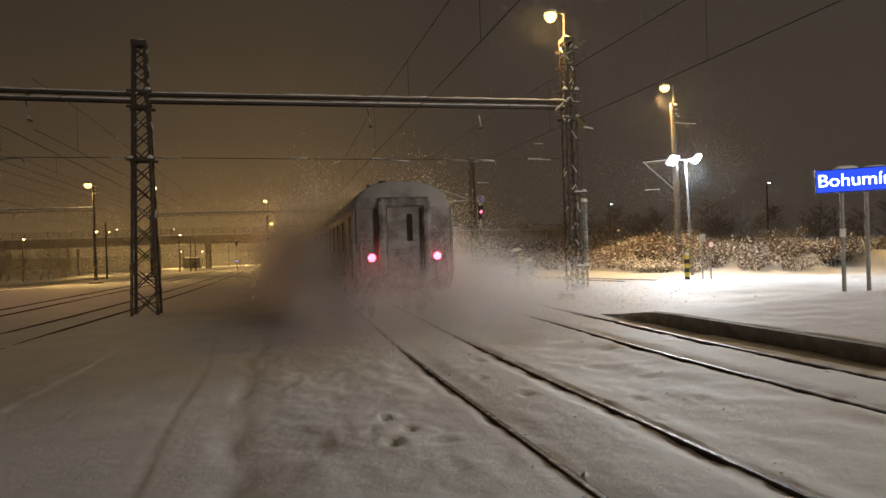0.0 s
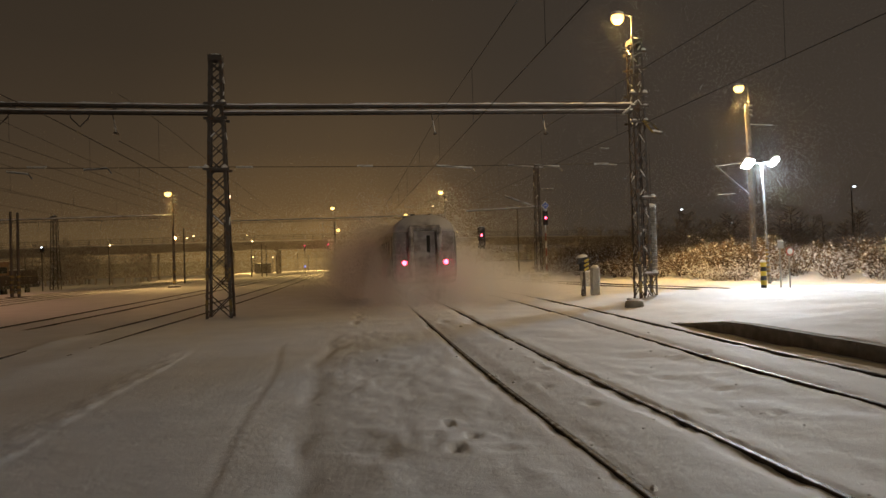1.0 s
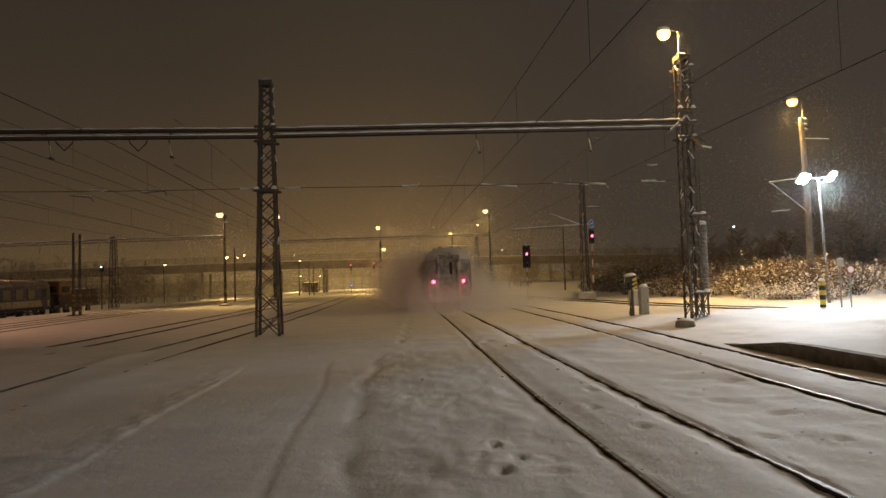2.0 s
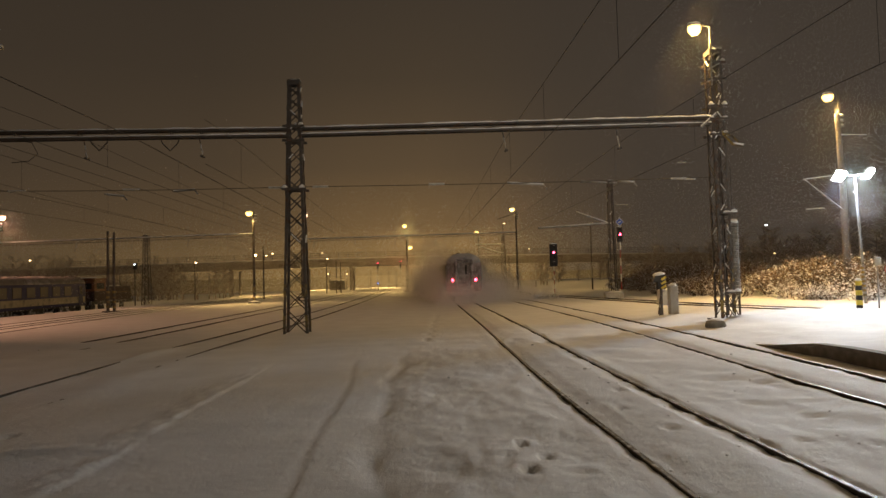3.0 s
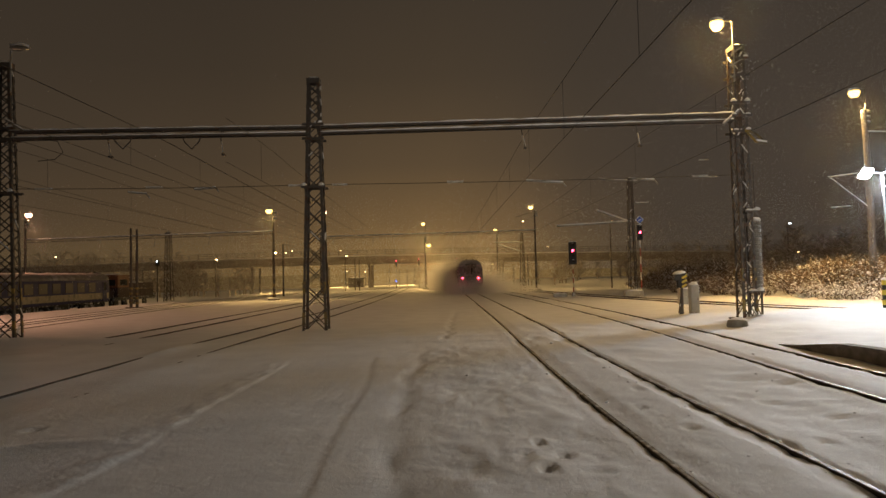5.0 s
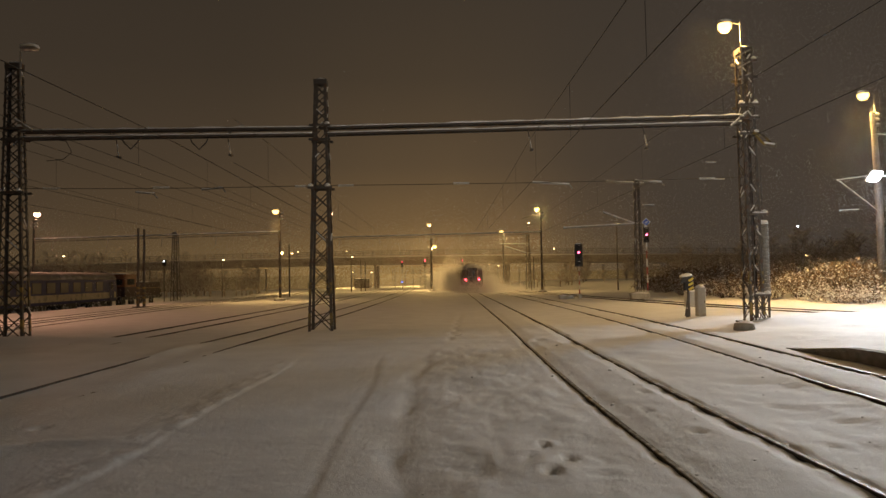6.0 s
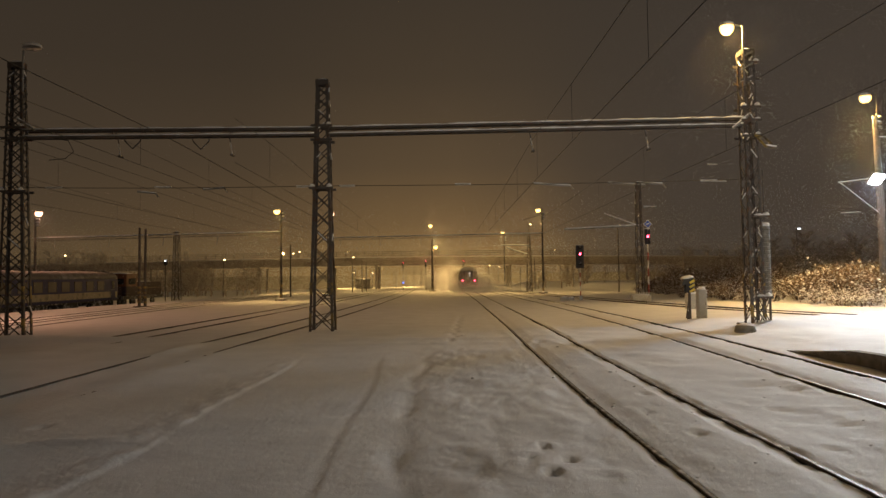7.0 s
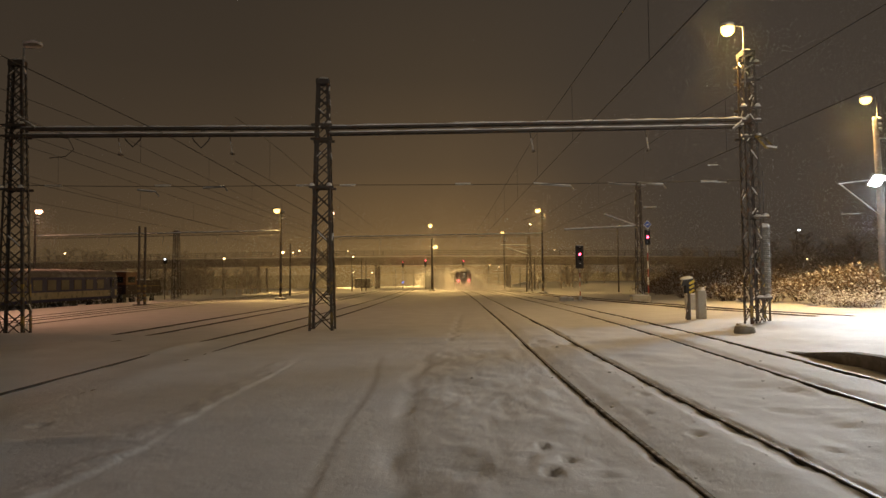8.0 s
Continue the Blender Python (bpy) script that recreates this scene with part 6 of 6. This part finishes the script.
def bare_trees(name, label, spots, seed):
    """A far wood: tapered trunks with limbs and fine twigs, one piece of stuff."""
    rnd = random.Random(seed)
    sh = Shape()
    for x, y, h in spots:
        if math.hypot(x + 52.5, y - 111.6) < 7 or math.hypot(x + 71.6, y - 120) < 3:
            continue
        g = surface(x, y) - 0.3
        p = Vector((x, y, g))
        lean = Vector((rnd.uniform(-0.06, 0.06), rnd.uniform(-0.06, 0.06), 1))
        sh.tube([p, p + lean * h * 0.5, p + lean * h], [0.16, 0.11, 0.02], 5)
        for i in range(34):
            u = rnd.uniform(0.15, 0.97)
            q = p + lean * h * u
            a = rnd.uniform(0, 2 * math.pi)
            l = h * 0.34 * (1.15 - u) + 0.5
            e = q + Vector((math.cos(a) * l, math.sin(a) * l, l * rnd.uniform(0.4, 0.9)))
            sh.tube([q, e], [0.045, 0.01], 3, cap=False)
            for k in range(4):
                f = q.lerp(e, rnd.uniform(0.3, 1))
                b = rnd.uniform(0, 2 * math.pi)
                ll = l * rnd.uniform(0.25, 0.5)
                sh.tube([f, f + Vector((math.cos(b) * ll, math.sin(b) * ll, ll * rnd.uniform(0.2, 0.9)))], [0.02, 0.006], 3, cap=False)
    me = bpy.data.meshes.new(name)
    me.from_pydata(sh.v, [], sh.f)
    me.materials.append(WOOD_FAR)
    tagged(new(name, me), label, "woods", kind="stuff")


rw = random.Random(3)
bare_trees("far_woods", "dark bare trees on the bank behind the bushes", [(34 + rw.uniform(0, 40), 58 + rw.uniform(0, 60), rw.uniform(3.5, 6.0)) for i in range(80)] + [(48 + rw.uniform(0, 25), 34 + rw.uniform(0, 20), rw.uniform(3.5, 5.5)) for i in range(25)], 5)
bare_trees("far_woods", "bare trees beyond the western yard", [(-47 - rw.uniform(0, 62), 92 + rw.uniform(0, 50), rw.uniform(5, 9.5)) for i in range(120)] + [(-37 - rw.uniform(0, 24), 124 + rw.uniform(0, 22), rw.uniform(5, 8.5)) for i in range(34)], 6)
bare_trees("far_woods", "dark bare trees on the bank behind the road bridge", [(19 + rw.uniform(0, 26), 126 + rw.uniform(0, 22), rw.uniform(3.5, 5.5)) for i in range(18)], 8)

# ---------------------------------------------------------------- snow in the air


def snow_clods():
    """Loose lumps thrown up along the rails and on the trodden strip."""
    rnd = random.Random(77)
    sh = Shape()
    for i in range(520):
        y = 4.5 + 18 * rnd.random() ** 1.4
        k = rnd.random()
        if k < 0.55:
            c = TRACKS["main"][0](y) + rnd.choice((-1, 1)) * GAUGE / 2 + rnd.gauss(0, 0.16)
        elif k < 0.8:
            c = TRACKS["platform"][0](y) + rnd.choice((-1, 1)) * GAUGE / 2 + rnd.gauss(0, 0.2)
        else:
            c = rnd.uniform(-0.4, 6.3)
        s = rnd.uniform(0.007, 0.022) if rnd.random() < 0.95 else rnd.uniform(0.03, 0.05)
        sh.lump((c, y, surface(c, y) - 0.006), (s * rnd.uniform(0.8, 1.3), s, s * rnd.uniform(0.6, 1.0)), rnd, 6, 2)
    tagged(new("snow_clods", sh.mesh("snow_clods", SNOW_CAP)), "loose lumps of snow beside the rails", "snow", kind="stuff")


snow_clods()


def crystals(name, n, place, size, stretch=1.0, mat=POWDER):
    """Many tiny flat ice flakes in one mesh; place(rnd) gives each one's place."""
    rs = np.random.RandomState(len(name) * 7 + n)
    c = place(rs, n)
    s = size * rs.uniform(0.6, 1.4, n)[:, None]
    base = np.array([(1, 0, 0), (-0.5, 0.87, 0), (-0.5, -0.87, 0)], float)
    rot = rs.normal(size=(n, 3, 3))
    rot = np.linalg.qr(rot)[0]
    v = np.einsum("nij,kj->nki", rot, base) * s[:, :, None]
    v[:, :, 2] *= stretch
    v += c[:, None, :]
    verts = v.reshape(-1, 3)
    faces = np.arange(3 * n).reshape(-1, 3)
    me = bpy.data.meshes.new(name)
    me.from_pydata(verts.tolist(), [], faces.tolist())
    me.materials.append(mat)
    return me


def puff_place(rs, n):
    """A billow: several soft clumps of grains, denser low down."""
    k = 14
    cs = np.stack([rs.normal(0, 0.9, k), rs.normal(0, 0.9, k), np.abs(rs.normal(0.0, 0.9, k))], 1)
    w = rs.uniform(0.35, 0.9, k)
    i = rs.randint(0, k, n)
    p = cs[i] + rs.normal(size=(n, 3)) * w[i][:, None]
    p[:, 2] = np.abs(p[:, 2])
    return p


PUFF = crystals("powder_snow", 92000, puff_place, 0.0087)
THIN_PUFF = crystals("thin_powder_snow", 27000, puff_place, 0.0202)


def powder_cloud(size, ahead):
    ob = new("powder_cloud", PUFF if ahead < 6 else THIN_PUFF)
    ob.scale = size
    return tagged(ob, "billow of powder snow whirled up by the train", "snow cloud", "billows of powder snow", "stuff")


# each billow: metres ahead of the train's end, sideways, lift, size
BILLOWS = [(-1.0, 0.1, 0.6, (0.95, 0.45, 0.6)), (-0.9, 0.0, -0.1, (1.05, 0.6, 0.85)), (-0.4, 1.8, 0.0, (0.9, 1.0, 0.95)), (1.5, 2.3, 0.0, (0.85, 1.5, 1.2)), (5.0, 2.4, 0.1, (0.8, 2.2, 1.4)), (0.3, -1.7, 0.0, (0.5, 1.5, 1.1)), (3.6, -1.85, 0.2, (0.5, 2.2, 1.5)),
           (-3.2, 0.3, -0.1, (1.5, 1.5, 0.40)), (1.0, 4.2, 0.0, (1.4, 1.9, 0.85)), (2.5, -0.3, 3.1, (0.75, 1.3, 0.3)),
           (8.5, -2.0, 0.1, (0.55, 2.6, 1.7)), (11, 2.6, 0.2, (0.9, 3.0, 1.8)), (14, -2.1, 0.1, (0.65, 3.0, 1.8)), (20, -2.2, 0.1, (0.75, 3.2, 1.9)), (20, 2.6, 0.2, (1.0, 3.6, 1.8)), (27, -2.5, 0.1, (1.0, 3.4, 1.9)), (35, -2.5, 0.1, (1.1, 3.8, 1.9)),
           (44, -2.5, 0.1, (1.1, 4.2, 1.9)), (53, -2.5, 0.1, (1.1, 4.2, 1.9)), (62, -2.4, 0.1, (1.1, 4.4, 1.8)), (72, -2.4, 0.1, (1.1, 4.6, 1.7)), (84, -2.4, 0.1, (1.0, 5.0, 1.6)), (6, 5.5, 0.0, (1.5, 3, 0.5)), (9, 0, 3.3, (0.8, 3.0, 0.35))]
clouds = [powder_cloud(b[3], b[0]) for b in BILLOWS]


def fall_place(x0, x1, y0, y1, z0, z1):
    return lambda rs, n: np.stack([rs.uniform(x0, x1, n), rs.uniform(y0, y1, n), rs.uniform(z0, z1, n)], 1)


FALL = [crystals("falling_snow", 12000, fall_place(-30, 40, 13, 62, 0, 32), 0.0036, 5.0), crystals("falling_snow", 12000, fall_place(-30, 45, 16, 75, 0, 34), 0.0045, 4.0),
        crystals("falling_snow", 60000, fall_place(13, 44, 24, 50, 0, 28), 0.0044, 6.0)]
# extra flakes clustered round each lantern, to build up its halo of light
NEAR_LANTERNS = [(11.0, 24.0, 10.8, 2.8), (26.7, 39.6, 12.2, 3.4), (23.4, 32.6, 6.2, 3.6), (23.4, 32.2, 6.2, 4.6)]
LANTERNS = [(-17.4, 66.2, 8.6, 2.6), (-41.7, 65.4, 8.6, 2.2), (12.9, 85.6, 10.2, 3.0), (-2.0, 112.3, 9.5, 3.4), (11.8, 125.2, 9.8, 3.4)]


def lamplight_place(rs, n, lanterns=LANTERNS):
    i = rs.randint(0, len(lanterns), n)
    L = np.array(lanterns)[i]
    r = 0.45 + np.abs(rs.normal(0, 1.25, n)) * L[:, 3]
    d = rs.normal(size=(n, 3))
    d /= np.linalg.norm(d, axis=1)[:, None]
    p = L[:, :3] + d * r[:, None]
    p[:, 2] += np.where(rs.rand(n) < 0.5, 8 * rs.rand(n), 0)
    return p


FALL.append(crystals("falling_snow", 30000, lamplight_place, 0.007, 2.5))
FALL.append(crystals("falling_snow", 50000, lambda rs, n: lamplight_place(rs, n, NEAR_LANTERNS), 0.0022, 9.0))
# the thick snowfall over the yard, thinning out upwards


def thick_place(x0, x1, y0, y1, top):
    return lambda rs, n: np.stack([rs.uniform(x0, x1, n), rs.uniform(y0, y1, n), -1 + top * rs.rand(n) ** 1.35], 1)


FALL.append(crystals("falling_snow", 150000, thick_place(-75, 62, 60, 112, 16), 0.026))
FALL.append(crystals("falling_snow", 105000, thick_place(-95, 70, 112, 149, 14), 0.048))
snowfall = [tagged(new("falling_snow", m), "fine snow falling through the lamplight", "snowfall", kind="stuff") for m in FALL]

# ---------------------------------------------------------------- what moves
REAR = [(0.0, 17.0), (0.5, 22.1), (1.0, 27.5), (1.5, 33.2), (2.0, 38.8), (2.5, 44.4), (3.0, 50.1), (3.5, 55.7), (4.0, 61.2), (4.5, 67.3), (5.0, 73.5), (5.5, 79.7), (6.0, 86.0), (6.5, 92.4), (7.0, 99.0), (7.5, 105.6), (8.0, 112.4)]


def rail_place(y):
    x = TRACKS["main"][0](y) + 0.2 * smooth(45, 16, y)
    return Vector((x, y, level(x, y)))


def motions():
    for i, c in enumerate(coaches):
        rows = []
        for t, y in REAR:
            s = y + i * (COACH_L + 0.4)
            a, b = rail_place(s + 3.2), rail_place(s + COACH_L - 3.2)
            d = (b - a).normalized()
            rows.append((t, pose(*(a - d * 3.2), math.degrees(math.asin(d.z)), 0, math.degrees(math.atan2(-d.x, d.y)))))
        walk(c, rows)
    for k, (cl, (ahead, side, lift, size)) in enumerate(zip(clouds, BILLOWS)):
        rows = []
        for j, (t, y) in enumerate(REAR):
            p = rail_place(y + ahead)
            w = 0.25 * math.sin(1.9 * t + 1.3 * k)
            rows.append((t, pose(p.x + side + 0.3 * w, p.y + w, p.z + lift, 0, 0, 18 * math.sin(0.7 * t + k))))
        walk(cl, rows)
    for ob, (vx, vz) in zip(snowfall, ((-0.5, -1.25), (-0.3, -1.0), (-0.6, -1.35), (-0.02, -0.12), (-0.03, -0.15), (-0.2, -0.6), (-0.2, -0.6))):
        walk(ob, [(0.5 * i, pose(vx * (0.5 * i - 4), 0, vz * 0.5 * i)) for i in range(17)])


motions()
